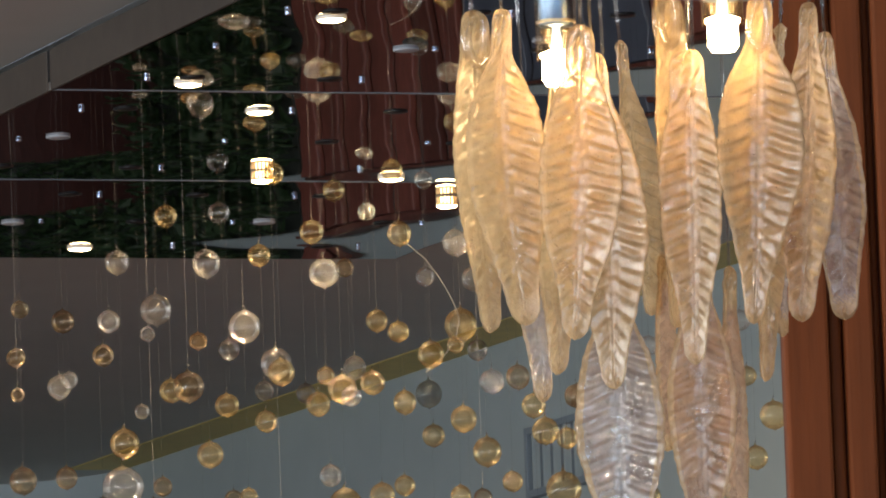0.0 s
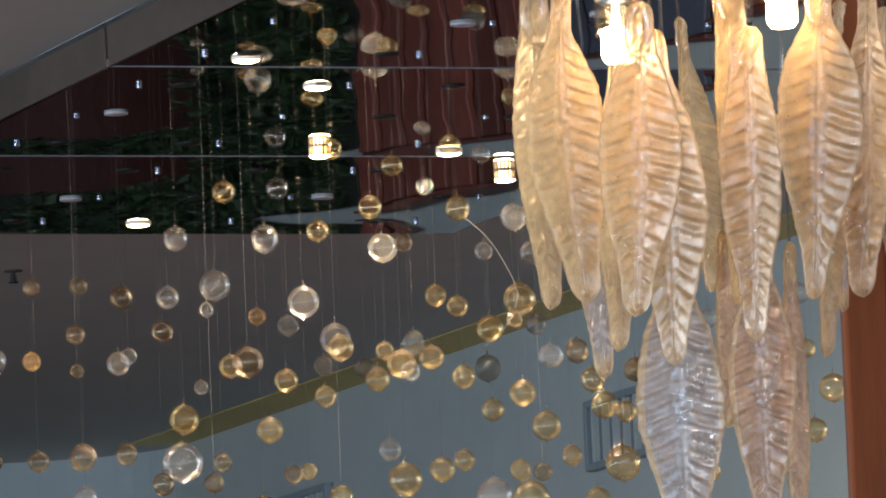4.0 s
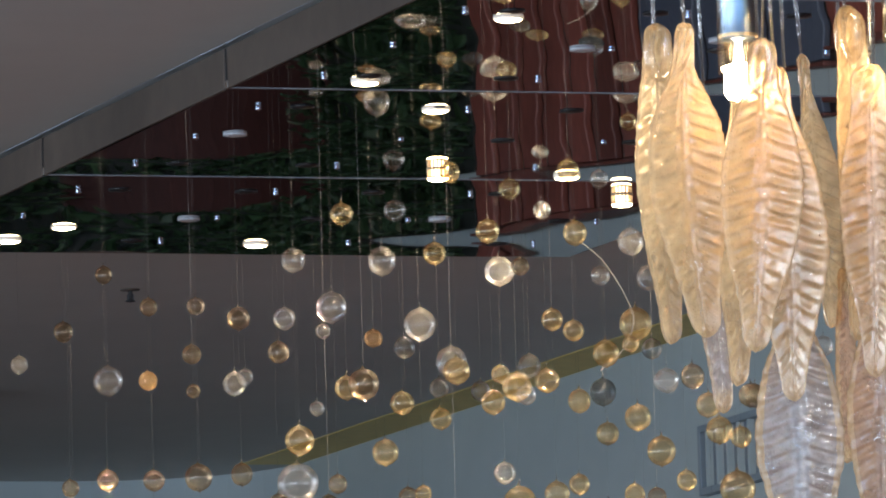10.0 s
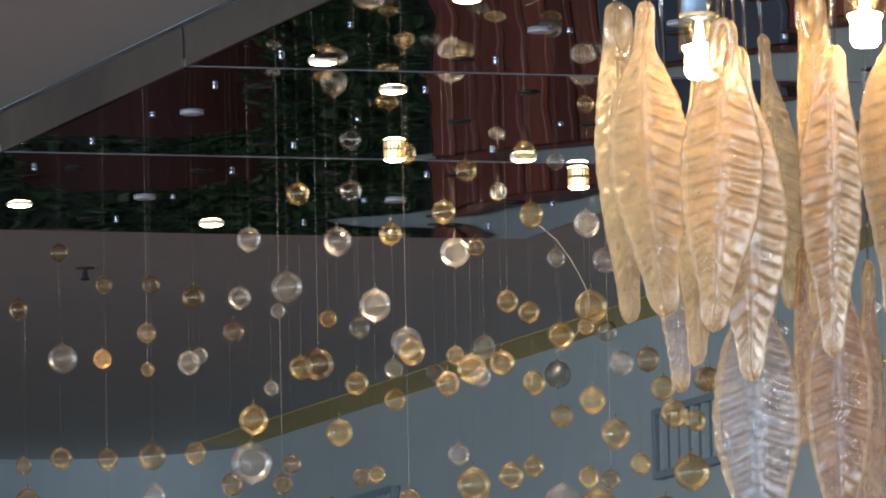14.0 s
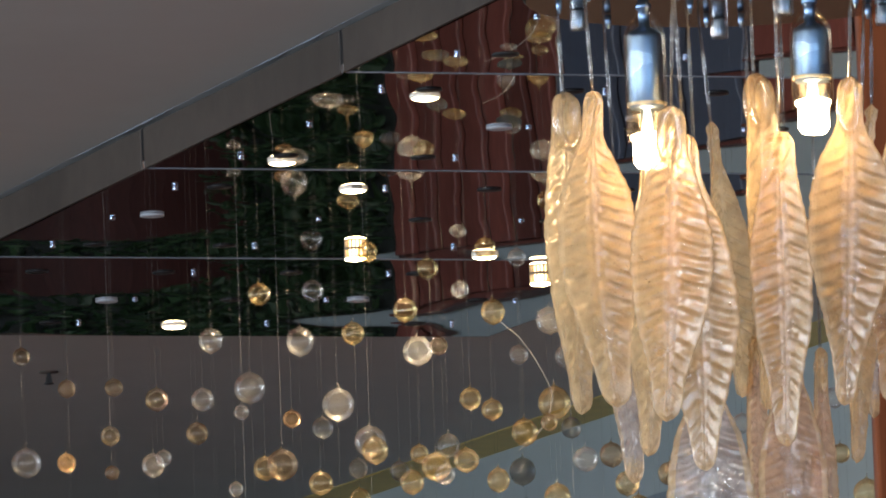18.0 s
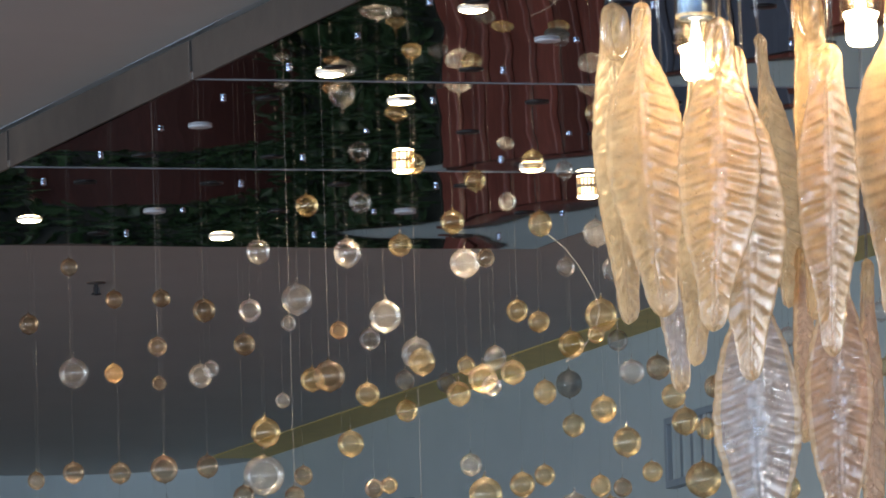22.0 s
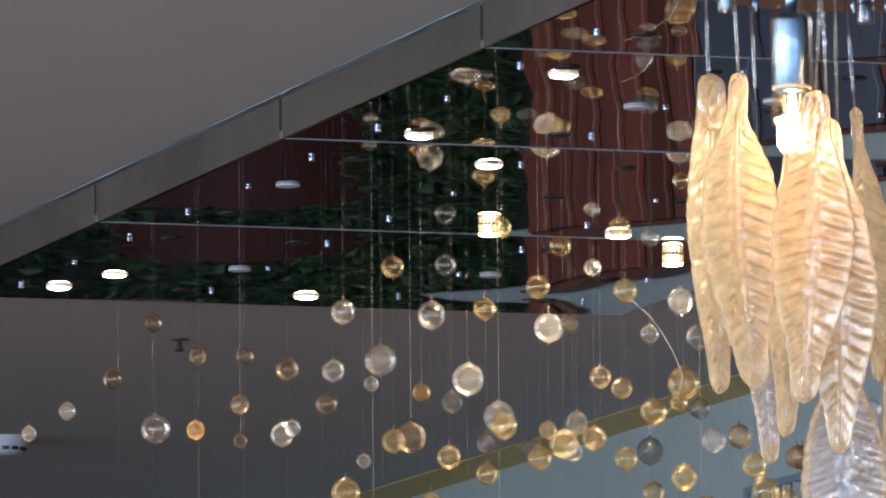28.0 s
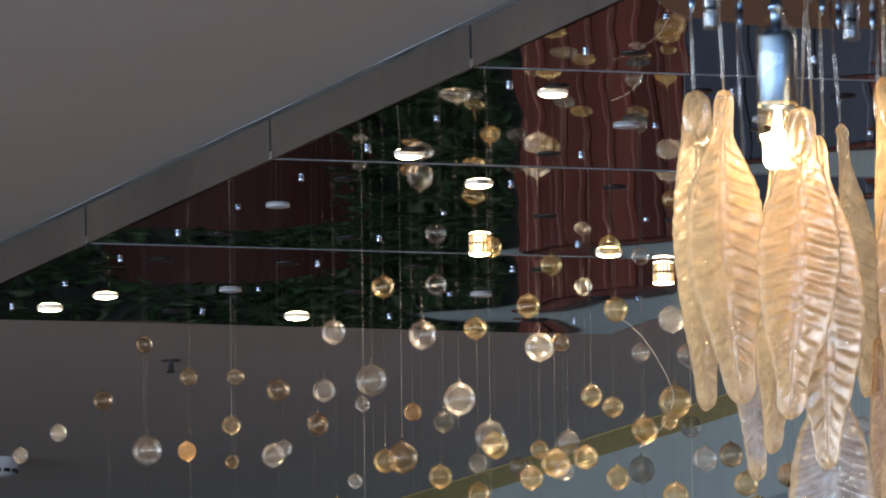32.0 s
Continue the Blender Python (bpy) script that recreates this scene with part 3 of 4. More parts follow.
def bubble(u, v, z, d, tint):
    p = at(u, v, z)
    size = "large" if d > 0.11 else "small" if d < 0.075 else ""
    t = thing("glass_bubble", (size + " " if size and tint != "peach" else "") + WORDS[tint] + " hanging on a thin wire", "glass ornament", p, group="hanging glass bubbles")
    h = (u * 37 + v * 91 + z * 53) % 1.0
    tilt = Euler(((h - 0.5) * 0.14, (h * 7 % 1 - 0.5) * 0.14, h * 6.28)).to_matrix().to_4x4()
    part("glass_ball", BALL[tint], None, t, m=tilt @ Matrix.Diagonal((d * (0.97 + 0.06 * h), d, d * (0.96 + 0.1 * (h * 3 % 1)), 1)))
    part("loop", HOOK_MESH, None, t, m=Matrix.Diagonal((d, d, d, 1)))
    part("wire", BRIGHT_WIRE if h < 0.06 else WIRE_MESH, None, t, m=Matrix.Translation((0, 0, d * 0.66)) @ Matrix.Diagonal((1, 1, MIRROR_Z - z - d * 0.66, 1)))


bubble(2.056, -0.037, 5.558, 0.066, "dim")
bubble(1.382, 0.336, 5.514, 0.067, "dim")
bubble(1.659, 0.445, 5.487, 0.071, "dim")
bubble(1.847, 0.560, 5.419, 0.089, "dim")
bubble(2.130, 0.657, 5.387, 0.088, "clear")
bubble(3.110, 0.538, 5.317, 0.115, "clear")
bubble(1.300, 1.072, 5.434, 0.059, "clear")
bubble(3.655, 0.415, 5.599, 0.084, "amber")
bubble(1.799, 1.221, 5.851, 0.085, "clear")
bubble(4.267, 0.033, 5.353, 0.086, "clear")
bubble(2.108, 1.063, 5.615, 0.106, "clear")
bubble(1.922, 1.339, 5.669, 0.089, "amber")
bubble(5.992, 0.193, 5.249, 0.082, "amber")
bubble(2.220, 1.501, 5.566, 0.115, "clear")
bubble(3.386, 1.191, 5.444, 0.068, "dim")
bubble(3.401, 1.153, 5.731, 0.081, "amber")
bubble(3.801, 0.788, 5.739, 0.076, "amber")
bubble(2.008, 1.755, 5.832, 0.071, "clear")
bubble(5.957, 0.502, 5.467, 0.074, "amber")
bubble(3.947, 1.316, 5.701, 0.067, "clear")
bubble(5.358, 0.728, 5.324, 0.084, "amber")
bubble(2.624, 1.899, 5.635, 0.100, "clear")
bubble(3.552, 1.448, 5.392, 0.068, "clear")
bubble(4.289, 1.379, 5.297, 0.091, "clear")
bubble(5.540, 0.874, 5.694, 0.060, "amber")
bubble(2.409, 1.111, 5.335, 0.118, "clear")
bubble(1.116, 1.338, 5.427, 0.073, "peach")
bubble(4.052, 0.513, 5.063, 0.075, "grey")
bubble(4.199, 1.031, 5.152, 0.079, "amber")
bubble(4.555, 0.989, 5.072, 0.078, "amber")
bubble(3.417, 1.628, 5.227, 0.120, "amber")
bubble(1.091, 2.516, 5.395, 0.083, "grey")
bubble(4.153, 1.250, 5.035, 0.096, "amber")
bubble(5.265, 0.954, 4.945, 0.060, "amber")
bubble(1.849, 0.030, 5.174, 0.114, "clear")
bubble(0.757, 0.510, 5.292, 0.073, "peach")
bubble(0.883, 0.656, 5.385, 0.077, "dim")
bubble(1.306, 0.532, 5.194, 0.058, "dim")
bubble(1.564, 0.806, 5.320, 0.085, "dim")
bubble(0.935, 0.814, 5.263, 0.091, "clear")
bubble(2.581, 0.356, 5.113, 0.061, "clear")
bubble(1.918, 0.845, 5.063, 0.057, "clear")
bubble(1.570, 1.078, 5.181, 0.094, "amber")
bubble(2.542, 0.837, 5.091, 0.122, "dim")
bubble(4.255, 0.433, 4.840, 0.087, "amber")
bubble(0.715, 1.742, 5.149, 0.087, "amber")
bubble(4.358, 0.590, 4.979, 0.111, "clear")
bubble(5.425, 0.255, 4.830, 0.091, "amber")
bubble(3.585, 1.035, 5.019, 0.068, "amber")
bubble(2.332, 1.522, 5.105, 0.114, "amber")
bubble(1.854, 1.737, 5.239, 0.089, "grey")
bubble(1.380, 1.970, 5.233, 0.100, "amber")
bubble(3.424, 1.057, 4.931, 0.089, "amber")
bubble(0.519, 1.979, 5.283, 0.079, "grey")
bubble(4.114, 0.953, 4.887, 0.071, "clear")
bubble(1.513, 1.477, 5.187, 0.076, "grey")
bubble(3.447, 1.387, 4.935, 0.085, "amber")
bubble(1.033, 2.324, 5.225, 0.106, "blue_grey")
bubble(0.647, 2.473, 5.097, 0.093, "amber")
bubble(1.826, 2.188, 5.041, 0.103, "amber")
bubble(4.475, 1.338, 4.647, 0.103, "amber")
bubble(3.627, 1.669, 4.993, 0.093, "clear")
bubble(4.047, 1.620, 4.964, 0.088, "dim")
bubble(4.901, 1.368, 4.769, 0.086, "amber")
bubble(3.203, 2.025, 4.852, 0.099, "amber")
bubble(1.978, 2.559, 4.950, 0.085, "amber")
bubble(0.700, 1.151, 5.062, 0.115, "amber")
bubble(0.709, 1.136, 4.889, 0.165, "clear")
bubble(4.734, 0.210, 4.614, 0.093, "amber")
bubble(0.154, 0.507, 4.954, 0.088, "dim")
bubble(-0.155, 0.792, 4.982, 0.089, "dim")
bubble(3.584, -0.137, 4.635, 0.100, "dim")
bubble(2.851, 0.251, 4.717, 0.081, "dim")
bubble(3.923, 0.287, 4.579, 0.067, "dim")
bubble(1.180, 1.850, 4.885, 0.086, "clear")
bubble(5.510, 0.663, 4.427, 0.072, "amber")
bubble(5.695, 0.517, 4.377, 0.087, "amber")
bubble(3.517, 1.775, 4.632, 0.077, "amber")
bubble(4.260, 1.704, 4.531, 0.129, "amber")
bubble(4.252, 0.870, 4.479, 0.120, "amber")
bubble(2.033, 1.229, 4.723, 0.066, "amber")
bubble(0.804, 1.566, 4.827, 0.078, "dim")
bubble(3.268, 1.657, 4.603, 0.077, "amber")
bubble(3.877, 1.528, 4.538, 0.072, "dim")
bubble(1.200, 0.054, 4.822, 0.067, "dim")
bubble(1.811, -0.133, 5.366, 0.075, "dim")
bubble(3.443, 0.208, 4.547, 0.080, "dim")
bubble(3.112, 0.507, 4.580, 0.077, "dim")
bubble(3.311, 2.114, 4.973, 0.090, "dim")
bubble(0.660, -0.149, 5.271, 0.061, "clear")
bubble(1.067, -0.105, 5.320, 0.067, "clear")
bubble(-0.236, -0.058, 5.425, 0.060, "clear")
bubble(2.327, 0.245, 4.605, 0.083, "clear")
bubble(0.089, 0.382, 4.791, 0.088, "dim")
bubble(1.017, 0.444, 4.659, 0.081, "clear")
bubble(3.122, 0.998, 4.523, 0.090, "amber")
bubble(3.798, 0.478, 4.426, 0.084, "amber")
bubble(3.330, 1.529, 4.502, 0.128, "clear")
bubble(1.543, 2.305, 4.657, 0.140, "amber")
bubble(4.595, 1.481, 4.366, 0.091, "amber")
bubble(4.404, 1.731, 4.855, 0.087, "dim")
bubble(6.339, 1.718, 4.583, 0.098, "amber")
bubble(6.178, 1.709, 4.454, 0.083, "amber")
bubble(4.593, 2.304, 4.909, 0.071, "amber")
bubble(4.838, 2.192, 5.083, 0.074, "clear")
bubble(5.421, 1.617, 4.925, 0.072, "clear")
bubble(6.162, 1.391, 4.534, 0.079, "amber")
bubble(4.451, 1.959, 4.483, 0.091, "amber")
bubble(3.413, 2.472, 4.985, 0.077, "amber")

# ---- loose bent wire among the bubbles ----
def tube_path(points, r, seg=6):
    cu = bpy.data.curves.new("wire", "CURVE")
    cu.dimensions, cu.bevel_depth, cu.bevel_resolution = "3D", r, 1
    sp = cu.splines.new("POLY")
    sp.points.add(len(points) - 1)
    for q, p in zip(sp.points, points):
        q.co = (*p, 1)
    tmp = bpy.data.objects.new("tmp", cu)
    scene.collection.objects.link(tmp)
    me = bpy.data.meshes.new_from_object(tmp.evaluated_get(bpy.context.evaluated_depsgraph_get()))
    bpy.data.objects.remove(tmp)
    return me


loose = thing("loose_wire", "thin bent stray wire looped between glass bubbles", "wire", (0.671, 33.200, 5.520))
part("wire", tube_path([(0.000, 0, 0.000), (0.042, 0, -0.028), (0.093, 0, -0.074), (0.139, 0, -0.138), (0.176, 0, -0.205), (0.200, 0, -0.260), (0.212, 0, -0.302), (0.195, 0, -0.380), (0.152, 0, -0.437), (0.081, 0, -0.495)], 0.0014), None, loose).data.materials.append(BRIGHT_WIRE.materials[0])


# ---- sprinkler, detector and air grilles ----
spr = thing("sprinkler", "small dark pendent fire sprinkler under the ceiling", "sprinkler", (-1.166, 39.67, CEILING_Z))
part("cover_plate", lathe([(0, 0), (0.045, 0), (0.042, -0.006), (0, -0.008)], 20), FASCIA, spr, smooth=True)
part("pipe", rod(0.009, -0.05, -0.006, 10), BLACK, spr)
part("deflector", lathe([(0, -0.05), (0.022, -0.05), (0.024, -0.055), (0, -0.06)], 14), BLACK, spr, smooth=True)
for s in (-1, 1):
    part("frame_arm", box(s * 0.012 - 0.002, s * 0.012 + 0.002, -0.002, 0.002, -0.052, -0.02), BLACK, spr)

det = thing("smoke_detector", "round white ceiling smoke detector with dark slots", "smoke detector", (-2.133, 43.823, CEILING_Z))
part("base", lathe([(0, 0), (0.105, 0), (0.105, -0.03), (0, -0.03)], 36), WHITE_PLASTIC, det, smooth=False)
part("dome", lathe([(0.102, -0.03), (0.098, -0.045), (0.08, -0.08), (0.05, -0.092), (0, -0.096)], 36), WHITE_PLASTIC, det, smooth=True)
for k in range(12):
    a = 2 * math.pi * k / 12
    part("slot", box(0.08, 0.096, -0.016, 0.016, -0.072, -0.054, 0.002), BLACK, det, m=Matrix.Rotation(a, 4, "Z"))


GRILLE_DARK = material("dark_grille_recess", (0.15, 0.18, 0.21), 0.6)


def air_grille(u0, u1, z0, z1, slats):
    g = tagged(thing("air_grille", "grey-blue metal air grille with upright slats on the teal wall", "air grille", group="air grilles on the wall"))
    g.matrix_basis = PLAN @ Matrix.Translation(((u0 + u1) / 2, WALL_V, (z0 + z1) / 2))
    w, h = (u1 - u0) / 2, (z1 - z0) / 2
    part("recess", box(-w, w, -0.012, 0, -h, h), GRILLE_DARK, g)
    f = 0.035
    for a, b in ((-w, -w + f), (w - f, w)):
        part("frame_side", box(a, b, -0.05, -0.012, -h, h, 0.004), GRILLE, g)
    for a, b in ((-h, -h + f), (h - f, h)):
        part("frame_rail", box(-w + f, w - f, -0.05, -0.012, a, b, 0.004), GRILLE, g)
    step = (2 * w - 2 * f) / slats
    me = mesh_of("slat", box(-0.008, 0.008, -0.045, -0.012, -h + f, h - f), TEAL)
    for k in range(slats):
        part("slat", me, None, g, m=Matrix.Translation((-w + f + (k + 0.5) * step, 0, 0)))


air_grille(-4.55, -3.2, 5.33, 5.66, 9)
air_grille(-9.8, -8.45, 5.33, 5.66, 14)

# ---- red-brown timber pier beside the leaf chandelier ----
pier = thing("timber_pier", "tall red-brown timber pier with upright mouldings", "pillar", (0.817, 13.0, 0.0))
# Core darker than the mouldings: the grooves' shade is in its colour.
part("core", box(0.006, 1.6, 0.045, 0.16, 0.0, CEILING_Z - 0.002), PIER_GROOVE_SHADE, pier)
x = 0.0
for w, depth in ((0.068, 0.0), (0.02, 0.03), (0.045, 0.008), (0.012, 0.04), (0.2, 0.0), (0.02, 0.03), (0.3, 0.0), (0.02, 0.03), (0.045, 0.008), (0.012, 0.04), (0.25, 0.0), (0.02, 0.03), (0.3, 0.0)):
    part("moulding", box(x + 0.001, x + w - 0.001, depth, 0.05, 0.0, CEILING_Z - 0.004, min(0.006, w / 4)), PIER_WOOD, pier)
    x += w


# ---- leaf chandelier ----
def leaf_glass(name, tint, clear, gloss=1.0, dusty=0.25):
    """Cast glass with gold dust: part clear, part glowing through, with a wet sheen."""
    m = bpy.data.materials.new(name)
    m.use_nodes = True
    n, l = m.node_tree.nodes, m.node_tree.links
    n.remove(n["Principled BSDF"])
    out = n["Material Output"]
    co = n.new("ShaderNodeTexCoord")
    fine, mid, streak = (n.new("ShaderNodeTexNoise") for _ in range(3))
    fine.inputs["Scale"].default_value, fine.inputs["Detail"].default_value = 330, 2
    mid.inputs["Scale"].default_value, mid.inputs["Detail"].default_value = 70, 3
    streak.inputs["Scale"].default_value, streak.inputs["Detail"].default_value = 26, 3
    for q in (fine, mid, streak):
        l.new(co.outputs["Object"], q.inputs["Vector"])
    bump = n.new("ShaderNodeBump")
    bump.inputs["Strength"].default_value, bump.inputs["Distance"].default_value = 0.3, 0.003
    l.new(mid.outputs[0], bump.inputs["Height"])
    bump2 = n.new("ShaderNodeBump")
    bump2.inputs["Strength"].default_value, bump2.inputs["Distance"].default_value = 0.4, 0.001
    l.new(fine.outputs[0], bump2.inputs["Height"])
    l.new(bump.outputs[0], bump2.inputs["Normal"])
    glow, body, bent, shine, dust, through_it = (n.new("ShaderNodeBsdf" + k) for k in ("Translucent", "Diffuse", "Glass", "Glossy", "Glossy", "Transparent"))
    glow.inputs[0].default_value, body.inputs[0].default_value = (*tint, 1), (*(0.9 * c for c in tint), 1)
    pale = (*(0.55 + 0.45 * c for c in tint), 1)
    through_it.inputs[0].default_value = pale
    bent.inputs["Color"].default_value, bent.inputs["Roughness"].default_value, bent.inputs["IOR"].default_value = pale, 0.06, 1.3
    shine.inputs["Roughness"].default_value = 0.16
    dust.inputs["Color"].default_value, dust.inputs["Roughness"].default_value = (1.0, 0.86, 0.62, 1), 0.2
    for q in (glow, bent, shine, dust):
        l.new(bump2.outputs[0], q.inputs["Normal"])

    def mix(f, a, b):
        q = n.new("ShaderNodeMixShader")
        if isinstance(f, float):
            q.inputs[0].default_value = f
        else:
            l.new(f, q.inputs[0])
        l.new(a.outputs[0], q.inputs[1])
        l.new(b.outputs[0], q.inputs[2])
        return q

    def ramp(source, x0, x1, y0, y1):
        q = n.new("ShaderNodeMapRange")
        for k, val in enumerate((x0, x1, y0, y1)):
            q.inputs[k + 1].default_value = val
        l.new(source, q.inputs[0])
        return q.outputs[0]

    fr = n.new("ShaderNodeFresnel")
    fr.inputs["IOR"].default_value = 1.6
    l.new(bump2.outputs[0], fr.inputs["Normal"])
    milk = mix(0.08, glow, body)
    seen = mix(0.4, through_it, bent)
    base = mix(ramp(streak.outputs[0], 0.3, 0.7, clear - 0.13, clear + 0.13), milk, seen)
    dusted = mix(ramp(fine.outputs[0], 0.6, 0.7, 0.0, dusty), base, dust)
    l.new(mix(ramp(fr.outputs[0], 0.0, 1.0, 0.044 * gloss, min(0.46 * gloss, 1.0)), dusted, shine).outputs[0], out.inputs["Surface"])
    return m


LEAF_GLASS = {"a": leaf_glass("gold_dust_leaf_glass", (0.96, 0.74, 0.455), 0.57, 0.95), "p": leaf_glass("pink_amber_leaf_glass", (0.95, 0.68, 0.48), 0.66, 0.9), "c": leaf_glass("clear_leaf_glass", (0.93, 0.83, 0.78), 0.68, 1.0)}
RIM_GLASS = leaf_glass("clear_leaf_rim_glass", (1.0, 0.78, 0.5), 0.55, 0.8)
NECK_GLASS = leaf_glass("pale_gold_leaf_neck_glass", (0.985, 0.76, 0.45), 0.6, 1.2, 0.3)


def smooth_curve(points, count):
    """Widths along a leaf, rounded off between the given points."""
    s = np.linspace(0, 1, count)
    w = np.interp(s, [p[0] for p in points], [p[1] for p in points])
    soft = np.convolve(np.pad(w, 9, mode="edge"), np.hanning(19) / np.hanning(19).sum(), mode="valid")
    ends = np.clip(np.minimum(s, 1 - s) / 0.06, 0, 1)
    return w * (1 - ends) + soft * ends


def leaf_mesh(length, width, neck, peak, tip, bend, cup, seed):
    """A ribbed cast leaf, hanging down from its origin, face towards -y."""
    rnd = random.Random(seed)
    rows, cols = 210, 34
    ss = np.linspace(0, 1, rows + 1)
    at_neck, at_tip = (lambda f: neck + (1 - neck) * f), (lambda f: 1 + (tip - 1) * f)
    outline = [(0, 0), (0.003, 0.42 * neck), (0.01, 0.7 * neck), (0.022, 0.9 * neck), (0.04, neck), (0.11, neck * 1.02), (0.15, neck * 1.06)]
    outline += [(0.15 + f * (peak - 0.15), at_neck(g)) for f, g in ((0.25, 0.42), (0.5, 0.76), (0.75, 0.95), (1, 1))]
    outline += [(peak + f * (0.93 - peak), at_tip(g)) for f, g in ((0.22, 0.05), (0.42, 0.26), (0.64, 0.6), (0.84, 0.88), (1, 1))]
    outline += [(0.96, tip * 0.95), (0.98, tip * 0.75), (0.993, tip * 0.42), (1, 0)]
    half = smooth_curve(outline, rows + 1) * width / 2
    ribs, ph, bow = 23 + rnd.randint(-1, 1), rnd.random() * 6, rnd.uniform(-0.012, 0.02)
    strong = [rnd.uniform(0.6, 1.3) for _ in range(60)]
    verts, faces = [], []
    for side in (-1, 1):
        for a, s in enumerate(ss):
            wob = 1 + 0.018 * math.sin(s * 23 + ph) + 0.012 * math.sin(s * 61 + ph * 2)
            ends = min(1, s / 0.02, (1 - s) / 0.02)
            broad = min(1, half[a] / (width * 0.22))
            ribbed = min(1, max(0, (s - 0.13) * 9)) * min(1, max(0, (0.955 - s) * 14)) * broad
            for b in range(cols + 1):
                t = 2 * b / cols - 1
                x = half[a] * t * (wob + 0.012 * math.sin(s * 150 + ph + (2 if t > 0 else 0)) * abs(t)) + bend * math.sin(math.pi * s)
                edge = math.sqrt(max(1 - t * t, 0.0))
                thick = 0.0052 * edge ** 0.7 * ends
                k = s * ribs - abs(t) ** 0.85 * 1.15 + 0.05 * math.sin(t * 5 + ph) + 0.14 * math.sin(s * 17 + ph) + (0.35 if t > 0 else 0)
                f = k - math.floor(k)
                ridge = math.sin(math.pi * f ** 0.75) ** 1.6 * strong[int(math.floor(k) + 20) % 30 + (30 if t > 0 else 0)]
                rib = 0.0064 * (0.78 + 0.34 * math.sin(7 * t + 2.3 * math.floor(k) + ph)) * ridge * (1 - abs(t) ** 5) * min(1, max(0, abs(t) - 0.13) * 6) * ribbed
                beads = 1 + 0.25 * math.sin(s * 260 + ph) + 0.2 * math.sin(s * 143 + 2 * ph)
                spine = 0.0024 * math.exp(-((abs(t) - 0.1) / 0.04) ** 2) * beads * broad * min(1, max(0, (s - 0.08) * 12))
                lump = 0.0042 * (math.sin(s * 105 + ph + 3 * t) * math.cos(5.2 * t + 19 * s + ph) + 0.6 * math.sin(9 * t + 30 * s)) * max(0, 1 - s / 0.24) * (1 - t * t)
                lump += 0.003 * math.sin(s * 150 + ph) * math.cos(7 * t) * max(0, (s - 0.93) / 0.07) * (1 - t * t)
                lump += 0.0004 * (math.sin(s * 83 + 7 * t + ph) * math.sin(11 * t - s * 47 + ph) + 0.7 * math.sin(s * 171 + 13 * t + 2 * ph)) * edge
                y = -cup * t * t * half[a] * 4 + bow * math.sin(math.pi * s) + side * (thick + (spine + lump) * ends) - (0.8 if side < 0 else 0.35) * rib
                verts.append((x, y, -s * length))
    n = (rows + 1) * (cols + 1)
    for side in (0, 1):
        for a in range(rows):
            for b in range(cols):
                q = side * n + a * (cols + 1) + b
                f = (q, q + cols + 1, q + cols + 2, q + 1)
                faces.append(f if side == 0 else f[::-1])
    for a in range(rows):
        for b in (0, cols):
            q = a * (cols + 1) + b
            f = (q, q + n, q + n + cols + 1, q + cols + 1)
            faces.append(f if b == 0 else f[::-1])
    me = bpy.data.meshes.new("glass_leaf")
    me.from_pydata(verts, [], faces)
    for k, p in enumerate(me.polygons):
        p.use_smooth = True
        a, b = divmod(k % (rows * cols), cols)
        rim = min(b, cols - 1 - b)
        ragged = (b * 7 + a * 3) % 9
        p.material_index = 1 if k >= 2 * rows * cols or rim < 3 or a < 4 or a > rows - 12 - ragged else 2 if a < 24 + ragged else 0
    return me


CANOPY = Vector((0.600, 12.0, 3.437))
CANOPY_R = 0.292
chand = thing("leaf_chandelier", "chandelier of gold-dusted glass leaves under a chrome disc", "chandelier", CANOPY)
part("canopy", lathe([(0, 0), (CANOPY_R - 0.004, 0), (CANOPY_R, 0.004), (CANOPY_R, 0.06), (CANOPY_R - 0.004, 0.064), (0, 0.064)], 96), CHROME_DARK, chand, "round polished chrome canopy")
part("hanging_rod", rod(0.012, 0.064, CEILING_Z - CANOPY.z, 12), CHROME, chand)
WET_WIRE = thin_glass("clear_sleeve", (0.9, 0.9, 0.9), (0.8, 0.8, 0.8), 0.08, 1.5)
sleeve_prof = [(0, 0)]
for k in range(13):
    sleeve_prof += [(0.002 + 0.0011 * (k % 2), 0.012 + k * 0.006)]
SLEEVE = mesh_of("beaded_sleeve", lathe(sleeve_prof + [(0.002, 0.09), (0, 0.09)], 8), WET_WIRE, True)
GRIP = mesh_of("leaf_grip", lathe([(0, 0), (0.0042, 0), (0.0042, -0.012), (0.003, -0.015), (0.0022, -0.016), (0.0022, -0.02), (0, -0.02)], 14), CHROME_SOFT, True)
LEAF_WIRE = mesh_of("leaf_wire", rod(0.0022, 0, 1, 8), WET_WIRE, True)
leaf_count = 0


